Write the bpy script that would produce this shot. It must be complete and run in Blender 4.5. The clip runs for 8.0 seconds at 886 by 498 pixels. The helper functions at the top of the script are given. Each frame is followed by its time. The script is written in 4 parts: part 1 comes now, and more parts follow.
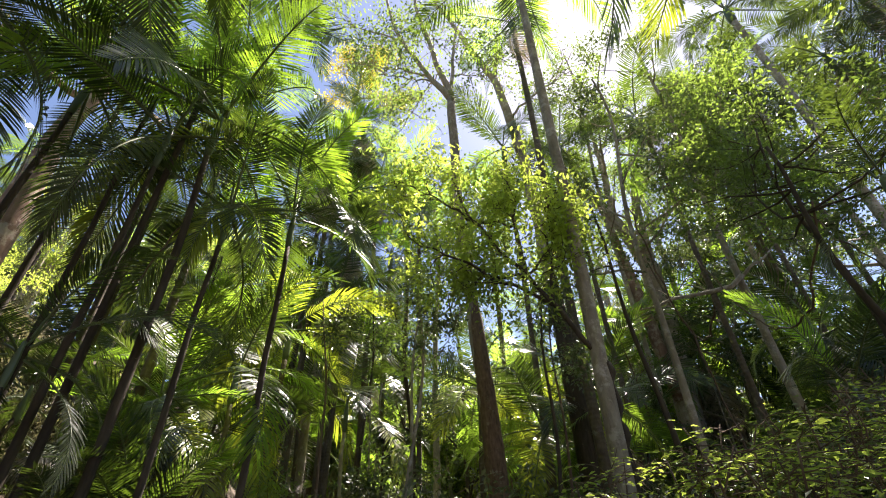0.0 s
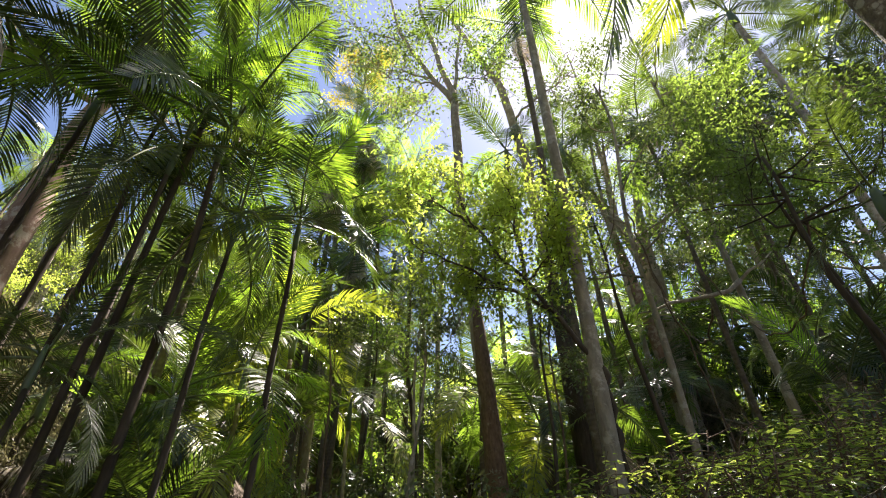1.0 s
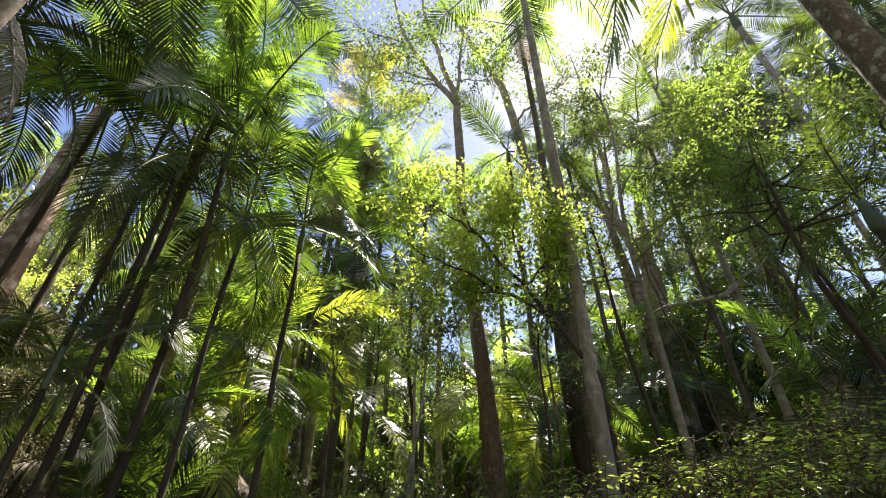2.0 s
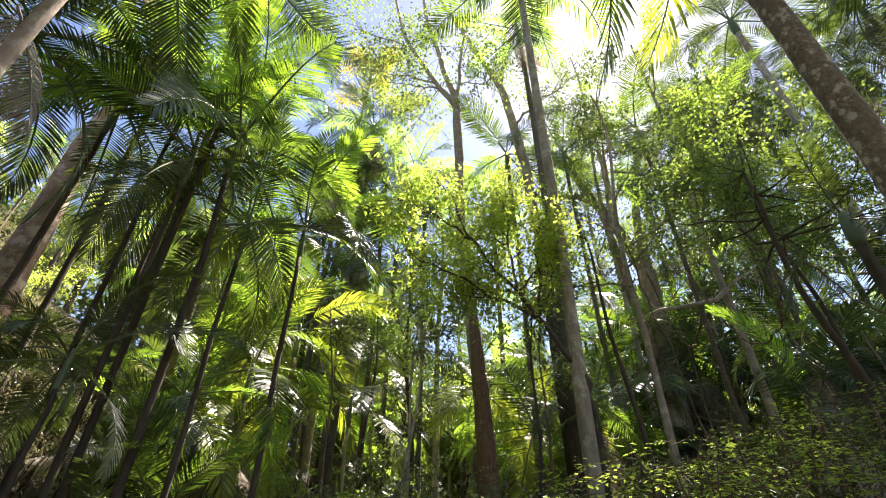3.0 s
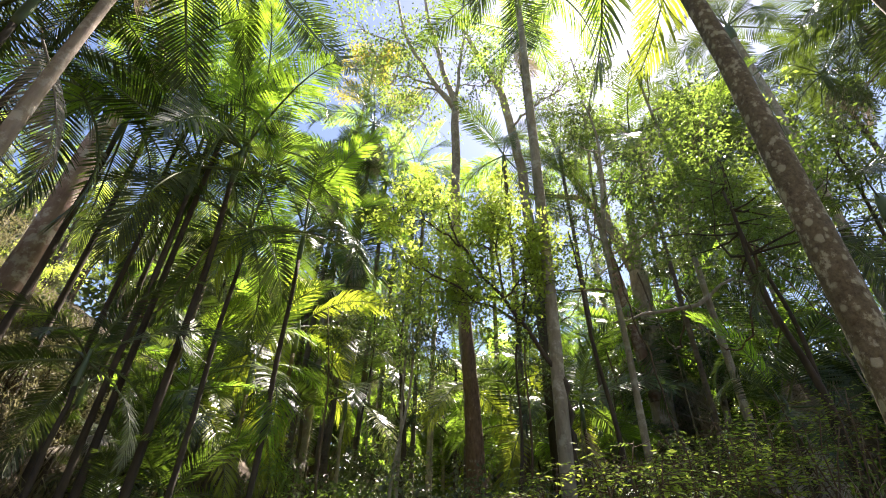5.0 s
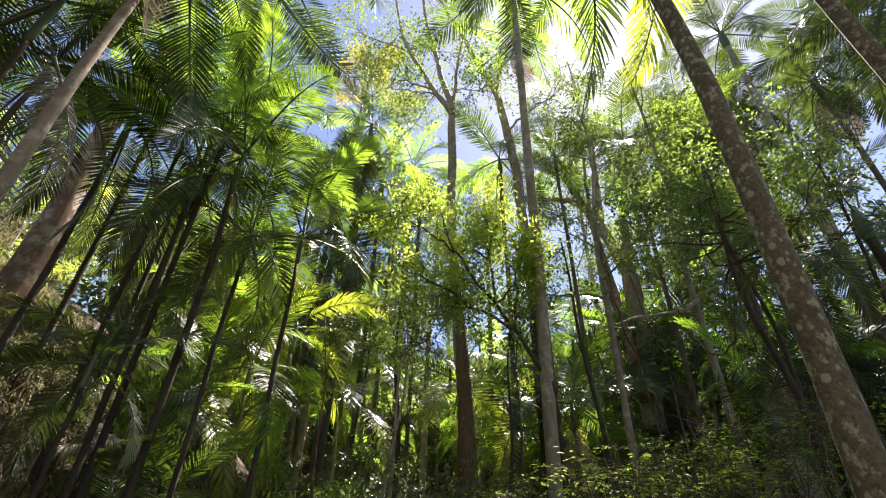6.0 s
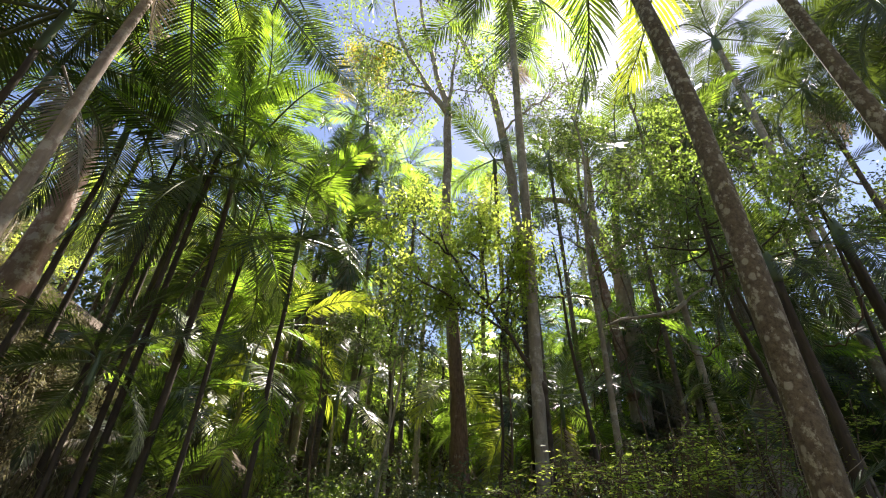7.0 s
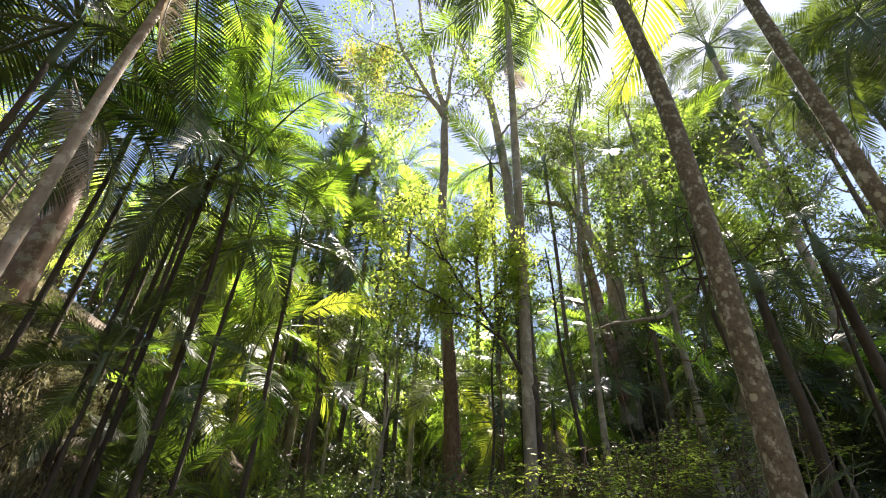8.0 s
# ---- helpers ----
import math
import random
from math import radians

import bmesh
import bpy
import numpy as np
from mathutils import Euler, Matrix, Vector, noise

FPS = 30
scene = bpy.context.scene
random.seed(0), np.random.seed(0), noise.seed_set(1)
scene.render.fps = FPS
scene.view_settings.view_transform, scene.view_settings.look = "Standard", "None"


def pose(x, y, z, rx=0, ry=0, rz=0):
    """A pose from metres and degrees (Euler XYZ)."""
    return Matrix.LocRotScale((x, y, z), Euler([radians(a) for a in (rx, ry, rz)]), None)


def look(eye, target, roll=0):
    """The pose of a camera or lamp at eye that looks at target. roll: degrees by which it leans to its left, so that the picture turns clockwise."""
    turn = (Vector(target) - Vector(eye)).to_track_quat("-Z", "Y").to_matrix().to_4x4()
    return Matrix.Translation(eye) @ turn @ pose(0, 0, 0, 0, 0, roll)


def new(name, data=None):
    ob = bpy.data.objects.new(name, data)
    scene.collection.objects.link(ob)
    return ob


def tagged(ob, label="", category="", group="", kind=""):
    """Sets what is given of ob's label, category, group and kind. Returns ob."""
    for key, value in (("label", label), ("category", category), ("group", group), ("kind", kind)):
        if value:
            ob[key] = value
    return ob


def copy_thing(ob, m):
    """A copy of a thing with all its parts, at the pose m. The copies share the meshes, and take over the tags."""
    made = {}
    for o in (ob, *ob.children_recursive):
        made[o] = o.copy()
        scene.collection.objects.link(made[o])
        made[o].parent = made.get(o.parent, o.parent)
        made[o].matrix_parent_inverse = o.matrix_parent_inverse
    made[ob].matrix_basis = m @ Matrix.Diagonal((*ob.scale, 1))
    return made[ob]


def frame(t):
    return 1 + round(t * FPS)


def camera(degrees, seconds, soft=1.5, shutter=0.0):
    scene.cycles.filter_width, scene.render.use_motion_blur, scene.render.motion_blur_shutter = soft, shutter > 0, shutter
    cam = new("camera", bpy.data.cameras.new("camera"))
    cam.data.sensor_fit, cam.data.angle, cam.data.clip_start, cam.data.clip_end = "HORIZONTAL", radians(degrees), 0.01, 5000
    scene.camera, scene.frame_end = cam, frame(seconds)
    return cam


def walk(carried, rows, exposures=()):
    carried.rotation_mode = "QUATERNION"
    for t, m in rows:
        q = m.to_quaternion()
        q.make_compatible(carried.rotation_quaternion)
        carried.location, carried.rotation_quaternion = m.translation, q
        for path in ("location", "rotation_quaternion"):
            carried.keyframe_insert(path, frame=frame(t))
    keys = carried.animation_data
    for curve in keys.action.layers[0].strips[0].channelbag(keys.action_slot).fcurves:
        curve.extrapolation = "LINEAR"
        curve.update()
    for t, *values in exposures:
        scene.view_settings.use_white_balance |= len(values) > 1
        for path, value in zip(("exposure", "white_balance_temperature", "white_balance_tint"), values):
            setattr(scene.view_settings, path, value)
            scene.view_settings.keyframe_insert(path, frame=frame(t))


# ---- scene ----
cam = camera(87.7, 8.0, 1.1)
METRES, EYE, TILT, LEAN, TURN = 2.4, 1.6, 0.0, 0.0, 0.0
ROWS = [
    (0.0, 0.0, 0.0, 0.0, 0.98, 35.99, 1.35),
    (0.5, 0.0068, -0.0562, -0.0027, 1.04, 35.86, 1.08),
    (1.0, 0.0119, -0.1144, -0.0046, 1.12, 35.66, 0.81),
    (1.5, 0.0168, -0.1661, -0.0052, 1.18, 35.43, 0.55),
    (3.0, 0.0737, -0.3482, -0.0156, 0.99, 34.87, -0.2),
    (3.5, 0.0988, -0.4124, -0.0197, 0.93, 34.61, -0.46),
    (4.0, 0.1222, -0.4719, -0.0221, 0.89, 34.29, -0.71),
    (4.5, 0.1398, -0.5273, -0.0204, 0.79, 33.96, -0.96),
    (6.0, 0.1731, -0.7243, -0.0256, -0.07, 33.52, -1.29),
    (6.5, 0.1699, -0.785, -0.031, -0.55, 33.3, -1.35),
    (7.0, 0.1679, -0.8436, -0.032, -0.98, 33.0, -1.39),
    (7.5, 0.1708, -0.9075, -0.0302, -1.44, 32.81, -1.54),
    (8.0, 0.1752, -0.9736, -0.0332, -1.74, 32.77, -1.72),
]
walk(cam, [(t, pose(0, 0, EYE, TILT, LEAN, TURN) @ pose(METRES * x, METRES * y, METRES * z, 90 + pitch, roll, yaw)) for t, x, y, z, yaw, pitch, roll in ROWS],
     [(t, stops, 6500, 21) for t, stops in ((0.0, 2.33), (1.5, 2.32), (3.0, 2.66), (4.5, 2.68), (6.0, 2.3), (7.0, 2.3), (7.5, 2.31), (8.0, 2.62))])


# ---- light ----
SUN_EL, SUN_AZ = 58.0, 31.0
sky = bpy.data.worlds.new("sky")
scene.world = sky
sky.use_nodes = True
sky_nt = sky.node_tree
sky_tex = sky_nt.nodes.new("ShaderNodeTexSky")
sky_tex.sky_type = "NISHITA"
sky_tex.sun_disc = False
sky_tex.sun_elevation, sky_tex.sun_rotation = radians(SUN_EL), radians(SUN_AZ)
sky_tex.dust_density = 0.5
sky_nt.links.new(sky_tex.outputs[0], sky_nt.nodes["Background"].inputs[0])
sky_nt.nodes["Background"].inputs[1].default_value = 0.043
sun_data = bpy.data.lights.new("sun", "SUN")
sun_data.energy, sun_data.angle, sun_data.color = 5.0, radians(0.6), (1.0, 0.94, 0.83)
sun = new("sun", sun_data)
sun_way = Vector((math.sin(radians(SUN_AZ)) * math.cos(radians(SUN_EL)), math.cos(radians(SUN_AZ)) * math.cos(radians(SUN_EL)), math.sin(radians(SUN_EL))))
sun.matrix_world = look(sun_way * 60, (0, 0, 0))


# ---- materials ----
def fresh(name):
    m = bpy.data.materials.new(name)
    m.use_nodes = True
    nt = m.node_tree
    return m, nt, nt.nodes["Principled BSDF"], nt.nodes["Material Output"]


def node(nt, kind, **inputs):
    n = nt.nodes.new(kind)
    for key, value in inputs.items():
        n.inputs[key.replace("_", " ")].default_value = value
    return n


def ramp(nt, source, stops):
    n = nt.nodes.new("ShaderNodeValToRGB")
    n.color_ramp.elements[0].position, n.color_ramp.elements[0].color = stops[0][0], (*stops[0][1], 1)
    n.color_ramp.elements[1].position, n.color_ramp.elements[1].color = stops[-1][0], (*stops[-1][1], 1)
    for at_, colour in stops[1:-1]:
        e = n.color_ramp.elements.new(at_)
        e.color = (*colour, 1)
    nt.links.new(source, n.inputs[0])
    return n.outputs[0]


def leaf_material(name, dark, light, through_light, amount=0.45, rough=0.38, spec=0.5, ages=False):
    """A leaf: glossy skin above, light shining through."""
    m, nt, skin, out = fresh(name)
    island = nt.nodes.new("ShaderNodeNewGeometry")
    info = nt.nodes.new("ShaderNodeObjectInfo")
    coord = nt.nodes.new("ShaderNodeTexCoord")
    patches = node(nt, "ShaderNodeTexNoise", Scale=1.3, Detail=3.0)
    nt.links.new(coord.outputs["Object"], patches.inputs["Vector"])
    mix1 = nt.nodes.new("ShaderNodeMath")
    mix1.operation = "MULTIPLY_ADD"
    mix1.inputs[1].default_value = 0.45
    nt.links.new(island.outputs["Random Per Island"], mix1.inputs[0])
    mix2 = nt.nodes.new("ShaderNodeMath")
    mix2.operation = "MULTIPLY_ADD"
    mix2.inputs[1].default_value = 0.5
    nt.links.new(info.outputs["Random"], mix2.inputs[0])
    nt.links.new(mix2.outputs[0], mix1.inputs[2])
    mix3 = nt.nodes.new("ShaderNodeMath")
    mix3.operation = "MULTIPLY_ADD"
    mix3.inputs[1].default_value, mix3.inputs[2].default_value = 0.6, -0.27
    nt.links.new(patches.outputs[0], mix3.inputs[0])
    nt.links.new(mix3.outputs[0], mix2.inputs[2])
    nt.links.new(ramp(nt, mix1.outputs[0], [(0.0, dark), (1.0, light)]), skin.inputs["Base Color"])
    skin.inputs["Roughness"].default_value = rough
    skin.inputs["Specular IOR Level"].default_value = spec
    trans = nt.nodes.new("ShaderNodeBsdfTranslucent")
    low = tuple(c * 0.6 for c in through_light)
    nt.links.new(ramp(nt, mix1.outputs[0], [(0.0, low), (1.0, through_light)]), trans.inputs["Color"])
    both = nt.nodes.new("ShaderNodeMixShader")
    both.inputs[0].default_value = amount
    if ages:  # young thin fronds let more light through than old leathery ones
        grey = [(q, (amount * k,) * 3) for q, k in ((0.0, 0.2), (0.55, 0.4), (0.78, 1.2), (1.0, 2.3))]
        nt.links.new(ramp(nt, info.outputs["Random"], grey), both.inputs[0])
    nt.links.new(skin.outputs[0], both.inputs[1])
    nt.links.new(trans.outputs[0], both.inputs[2])
    nt.links.new(both.outputs[0], out.inputs[0])
    return m


def bark_material(name, dark, mid, pale, scale=6.0, stretch=(1, 1, 0.25), rings=0.0, patch=0.5, bump=0.5, blot=(1, 1, 1), spots=0.0):
    """Bark: grain drawn out along the stem, pale lichen patches, and leaf-scar rings where wanted."""
    m, nt, skin, out = fresh(name)
    coord = nt.nodes.new("ShaderNodeTexCoord")
    info = nt.nodes.new("ShaderNodeObjectInfo")
    mapping = nt.nodes.new("ShaderNodeMapping")
    mapping.inputs["Scale"].default_value = stretch
    nt.links.new(coord.outputs["Object"], mapping.inputs[0])
    grain = node(nt, "ShaderNodeTexNoise", Scale=scale * 3, Detail=6.0, Roughness=0.65)
    nt.links.new(mapping.outputs[0], grain.inputs["Vector"])
    blots = node(nt, "ShaderNodeTexNoise", Scale=scale, Detail=6.0, Roughness=0.72)
    squash = nt.nodes.new("ShaderNodeMapping")
    squash.inputs["Scale"].default_value = blot
    nt.links.new(coord.outputs["Object"], squash.inputs[0])
    nt.links.new(squash.outputs[0], blots.inputs["Vector"])
    base = ramp(nt, grain.outputs[0], [(0.3, dark), (0.7, mid)])
    mask = ramp(nt, blots.outputs[0], [(patch, (0, 0, 0)), (patch + 0.08, (1, 1, 1))])
    if spots:  # round lichen spots of uneven size
        cells = node(nt, "ShaderNodeTexVoronoi", Scale=spots)
        nt.links.new(squash.outputs[0], cells.inputs["Vector"])
        size = nt.nodes.new("ShaderNodeMath")
        size.operation = "MULTIPLY_ADD"
        size.inputs[1].default_value = 0.5
        nt.links.new(cells.outputs["Color"], size.inputs[0])
        nt.links.new(cells.outputs["Distance"], size.inputs[2])
        ragged = nt.nodes.new("ShaderNodeMath")
        ragged.operation = "MULTIPLY_ADD"
        ragged.inputs[1].default_value = 0.5
        nt.links.new(grain.outputs[0], ragged.inputs[0])
        nt.links.new(size.outputs[0], ragged.inputs[2])
        lighten = nt.nodes.new("ShaderNodeMixRGB")
        lighten.blend_type = "LIGHTEN"
        lighten.inputs[0].default_value = 1.0
        nt.links.new(mask, lighten.inputs[1])
        nt.links.new(ramp(nt, ragged.outputs[0], [(0.68, (0.9, 0.9, 0.9)), (0.8, (0, 0, 0))]), lighten.inputs[2])
        mask = lighten.outputs[0]
    mixed = nt.nodes.new("ShaderNodeMixRGB")
    nt.links.new(mask, mixed.inputs[0])
    nt.links.new(base, mixed.inputs[1])
    pale_g = ramp(nt, grain.outputs[0], [(0.2, tuple(c * 0.7 for c in pale)), (0.8, pale)])
    nt.links.new(pale_g, mixed.inputs[2])
    stain = node(nt, "ShaderNodeTexNoise", Scale=0.9, Detail=2.0)
    nt.links.new(coord.outputs["Object"], stain.inputs["Vector"])
    tone = nt.nodes.new("ShaderNodeMixRGB")
    tone.blend_type = "MULTIPLY"
    tone.inputs[0].default_value = 1.0
    nt.links.new(mixed.outputs[0], tone.inputs[1])
    nt.links.new(ramp(nt, stain.outputs[0], [(0.3, (0.6, 0.58, 0.5)), (0.7, (1, 1, 1))]), tone.inputs[2])
    nt.links.new(tone.outputs[0], skin.inputs["Base Color"])
    skin.inputs["Roughness"].default_value = 0.9
    height = grain.outputs[0]
    if rings:
        wave = node(nt, "ShaderNodeTexWave", Scale=rings, Distortion=1.5, Detail=2.0)
        wave.bands_direction = "Z"
        nt.links.new(coord.outputs["Object"], wave.inputs[0])
        add = nt.nodes.new("ShaderNodeMath")
        add.operation = "ADD"
        nt.links.new(grain.outputs[0], add.inputs[0])
        nt.links.new(wave.outputs["Fac"], add.inputs[1])
        height = add.outputs[0]
    relief = node(nt, "ShaderNodeBump", Strength=bump, Distance=0.02)
    nt.links.new(height, relief.inputs["Height"])
    nt.links.new(relief.outputs[0], skin.inputs["Normal"])
    return m


PALM_LEAF = leaf_material("palm_leaf", (0.02, 0.03, 0.018), (0.075, 0.092, 0.05), (0.4, 0.66, 0.05), 0.34, 0.34, 0.4, True)
# sunlit and shaded copies of the palm leaf: light and shade put into colour
PALM_LIT = leaf_material("palm_leaf_lit", (0.05, 0.08, 0.022), (0.12, 0.16, 0.05), (0.48, 0.76, 0.05), 0.5, 0.34, 0.42)
PALM_SHADED = leaf_material("palm_leaf_shaded", (0.018, 0.026, 0.014), (0.058, 0.072, 0.036), (0.32, 0.48, 0.05), 0.15, 0.42, 0.28)
PALM_YELLOW = leaf_material("palm_leaf_yellowing", (0.1, 0.13, 0.025), (0.2, 0.21, 0.045), (0.66, 0.8, 0.05), 0.42, 0.33, 0.6)
PALM_DRY = leaf_material("palm_leaf_dry", (0.19, 0.155, 0.11), (0.48, 0.45, 0.38), (0.34, 0.27, 0.18), 0.28, 0.55, 0.4)
STALK = leaf_material("palm_stalk", (0.07, 0.1, 0.03), (0.16, 0.19, 0.07), (0.2, 0.25, 0.05), 0.1, 0.4)
SHAFT = leaf_material("palm_crownshaft", (0.08, 0.11, 0.05), (0.14, 0.18, 0.09), (0.2, 0.25, 0.05), 0.05, 0.4)
LEAF_DARK = leaf_material("leaf_dark", (0.023, 0.035, 0.023), (0.088, 0.108, 0.066), (0.34, 0.48, 0.08), 0.2, 0.32, 0.55)
LEAF_LIGHT = leaf_material("leaf_light", (0.08, 0.125, 0.025), (0.19, 0.25, 0.06), (0.7, 0.86, 0.12), 0.6, 0.4, 0.5)
LEAF_OLIVE = leaf_material("leaf_olive", (0.05, 0.064, 0.04), (0.13, 0.148, 0.09), (0.38, 0.42, 0.14), 0.18, 0.4, 0.6)
LEAF_AIRY = leaf_material("leaf_airy", (0.05, 0.078, 0.026), (0.12, 0.155, 0.055), (0.42, 0.6, 0.09), 0.32, 0.38, 0.5)
LEAF_YELLOW = leaf_material("leaf_yellow", (0.2, 0.17, 0.02), (0.4, 0.33, 0.04), (0.85, 0.75, 0.05), 0.5, 0.4, 0.5)
LEAF_MID = leaf_material("leaf_mid", (0.045, 0.068, 0.03), (0.13, 0.158, 0.075), (0.42, 0.62, 0.08), 0.38, 0.36, 0.5)
SCRUB = leaf_material("dry_scrub", (0.1, 0.095, 0.05), (0.24, 0.21, 0.12), (0.32, 0.3, 0.13), 0.35, 0.6, 0.3)
BARK_LICHEN = bark_material("bark_lichen", (0.11, 0.083, 0.053), (0.3, 0.245, 0.165), (0.66, 0.62, 0.48), 10.0, (1, 1, 0.8), 0, 0.54, 0.7, (1, 1, 0.75), 13.0)
BARK_FORK = bark_material("bark_fork", (0.22, 0.165, 0.12), (0.42, 0.345, 0.27), (0.58, 0.51, 0.42), 4.0, (1, 1, 0.3), 0, 0.5, 0.6)
BARK_PALM = bark_material("bark_palm", (0.1, 0.075, 0.05), (0.2, 0.16, 0.115), (0.3, 0.27, 0.21), 4.0, (1, 1, 0.5), 3.0, 0.6, 0.4)
BARK_DARK = bark_material("bark_dark", (0.045, 0.033, 0.022), (0.12, 0.09, 0.062), (0.21, 0.175, 0.125), 4.0, (1, 1, 0.2), 0, 0.62, 0.8)
BARK_GREY = bark_material("bark_grey", (0.24, 0.2, 0.15), (0.46, 0.4, 0.31), (0.62, 0.56, 0.47), 4.0, (1, 1, 0.3), 0, 0.52, 0.6)
BARK_PALE = bark_material("bark_pale", (0.28, 0.23, 0.175), (0.5, 0.43, 0.34), (0.62, 0.56, 0.47), 4.0, (1, 1, 0.3), 0, 0.52, 0.5)
BARK_BROWN = bark_material("bark_brown", (0.11, 0.07, 0.045), (0.22, 0.15, 0.1), (0.34, 0.27, 0.2), 3.0, (1, 1, 0.3), 0, 0.56, 0.7)
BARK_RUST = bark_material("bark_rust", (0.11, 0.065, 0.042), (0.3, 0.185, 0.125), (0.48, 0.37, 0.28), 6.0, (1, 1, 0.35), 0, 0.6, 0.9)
BARK_RED = bark_material("bark_red", (0.2, 0.11, 0.08), (0.38, 0.25, 0.19), (0.58, 0.47, 0.39), 2.5, (1, 1, 0.3), 0, 0.5, 0.7)


def soil_material():
    m, nt, skin, out = fresh("forest_soil")
    coord = nt.nodes.new("ShaderNodeTexCoord")
    a = node(nt, "ShaderNodeTexNoise", Scale=0.7, Detail=8.0, Roughness=0.7)
    b = node(nt, "ShaderNodeTexNoise", Scale=14.0, Detail=6.0, Roughness=0.7)
    for n in (a, b):
        nt.links.new(coord.outputs["Object"], n.inputs["Vector"])
    mixed = nt.nodes.new("ShaderNodeMixRGB")
    mixed.inputs[0].default_value = 0.5
    nt.links.new(ramp(nt, a.outputs[0], [(0.35, (0.035, 0.024, 0.015)), (0.5, (0.085, 0.058, 0.034)), (0.65, (0.05, 0.052, 0.02))]), mixed.inputs[1])
    nt.links.new(ramp(nt, b.outputs[0], [(0.3, (0.02, 0.015, 0.01)), (0.7, (0.13, 0.095, 0.058))]), mixed.inputs[2])
    nt.links.new(mixed.outputs[0], skin.inputs["Base Color"])
    skin.inputs["Roughness"].default_value = 0.95
    relief = node(nt, "ShaderNodeBump", Strength=0.8, Distance=0.05)
    nt.links.new(b.outputs[0], relief.inputs["Height"])
    nt.links.new(relief.outputs[0], skin.inputs["Normal"])
    return m


SOIL = soil_material()


# ---- mesh building ----
class Soup:
    """Vertices, faces and a material slot for each face."""

    def __init__(self):
        self.v, self.f, self.s, self.n = [], [], [], 0

    def add(self, verts, faces, slot=0):
        verts = np.asarray(verts, float)
        self.v.append(verts)
        self.f.extend([tuple(i + self.n for i in face) for face in faces])
        self.s.extend([slot] * len(faces))
        self.n += len(verts)

    def tube(self, points, radii, sides=8, slot=0, cap=True, rough=0.0, rng=None):
        """A round stem along a line of points."""
        p = np.asarray(points, float)
        r = np.asarray(radii, float)
        t = np.gradient(p, axis=0)
        t /= np.linalg.norm(t, axis=1)[:, None] + 1e-9
        ref = np.where(np.abs(t[:, 2:3]) > 0.9, np.array([[1.0, 0, 0]]), np.array([[0, 0, 1.0]]))
        if np.abs(t[:, 2]).mean() > 0.6:
            ref = np.repeat(np.array([[1.0, 0, 0]]), len(p), 0)
        a = np.cross(t, ref)
        a /= np.linalg.norm(a, axis=1)[:, None] + 1e-9
        b = np.cross(t, a)
        ang = np.arange(sides) * 2 * np.pi / sides
        ring = a[:, None] * np.cos(ang)[None, :, None] + b[:, None] * np.sin(ang)[None, :, None]
        rr = np.repeat(r[:, None], sides, 1)
        if rough and rng is not None:
            rr = rr * (1 + rough * rng.standard_normal(rr.shape))
        v = (p[:, None] + ring * rr[..., None]).reshape(-1, 3)
        k = len(p)
        f = [(i * sides + j, i * sides + (j + 1) % sides, (i + 1) * sides + (j + 1) % sides, (i + 1) * sides + j) for i in range(k - 1) for j in range(sides)]
        if cap:
            f.append(tuple(range(sides))[::-1])
            f.append(tuple((k - 1) * sides + j for j in range(sides)))
        self.add(v, f, slot)

    def leaves(self, centres, ways, ups, length, width, rng, slot=0, fold=0.18):
        """One folded, pointed leaf of two halves for every row."""
        c, d, u = np.asarray(centres), np.asarray(ways), np.asarray(ups)
        k = len(c)
        d = d / (np.linalg.norm(d, axis=1)[:, None] + 1e-9)
        s = np.cross(d, u)
        s /= np.linalg.norm(s, axis=1)[:, None] + 1e-9
        u = np.cross(s, d)
        ln = length * rng.uniform(0.6, 1.25, (k, 1))
        w = width * rng.uniform(0.7, 1.2, (k, 1)) * 0.5
        v = np.stack([c, c + d * ln * 0.45 + s * w + u * fold * w, c + d * ln - u * ln * 0.08, c + d * ln * 0.45 - s * w + u * fold * w], 1).reshape(-1, 3)
        f = []
        for i in range(k):
            o = 4 * i
            f += [(o, o + 1, o + 2), (o, o + 2, o + 3)]
        self.add(v, f, slot)

    def mesh(self, name, materials, smooth=False):
        me = bpy.data.meshes.new(name)
        me.from_pydata(np.concatenate(self.v).tolist(), [], self.f)
        for m in materials:
            me.materials.append(m)
        me.polygons.foreach_set("material_index", self.s)
        if smooth:
            me.polygons.foreach_set("use_smooth", [True] * len(self.f))
        me.update()
        return me


RIBS = {}  # the midrib that goes with a frond's blades, by the name of its mesh


def part(name, mesh, parent, label="", at=None):
    """A mesh linked under its thing."""
    ob = new(name, mesh)
    ob.parent = parent
    if at is not None:
        ob.matrix_basis = at
    if mesh.name in RIBS:
        rib = new("midrib", RIBS[mesh.name])
        rib.parent = ob
    return tagged(ob, label)


def thing(name, x, y, z, label, category, group=""):
    ob = new(name)
    ob.empty_display_size = 0.3
    ob.matrix_basis = pose(x, y, z)
    return tagged(ob, label, category, group)


# ---- the ground ----
def ground_z(x, y):
    """Height of the ground: a flat forest floor with a bank that climbs on the west side."""
    bank = max(0.0, -x - 2.6)
    z = 0.8 * bank - 0.2 * max(0.0, bank - 8) - 0.5 * max(0.0, bank - 16)
    z += 0.04 * max(0.0, y - 6) + 0.06 * max(0.0, x - 8)
    return z + 0.25 * noise.noise((x * 0.25, y * 0.25, 0.0)) * min(1.0, (abs(x) + abs(y)) / 6) - 0.02


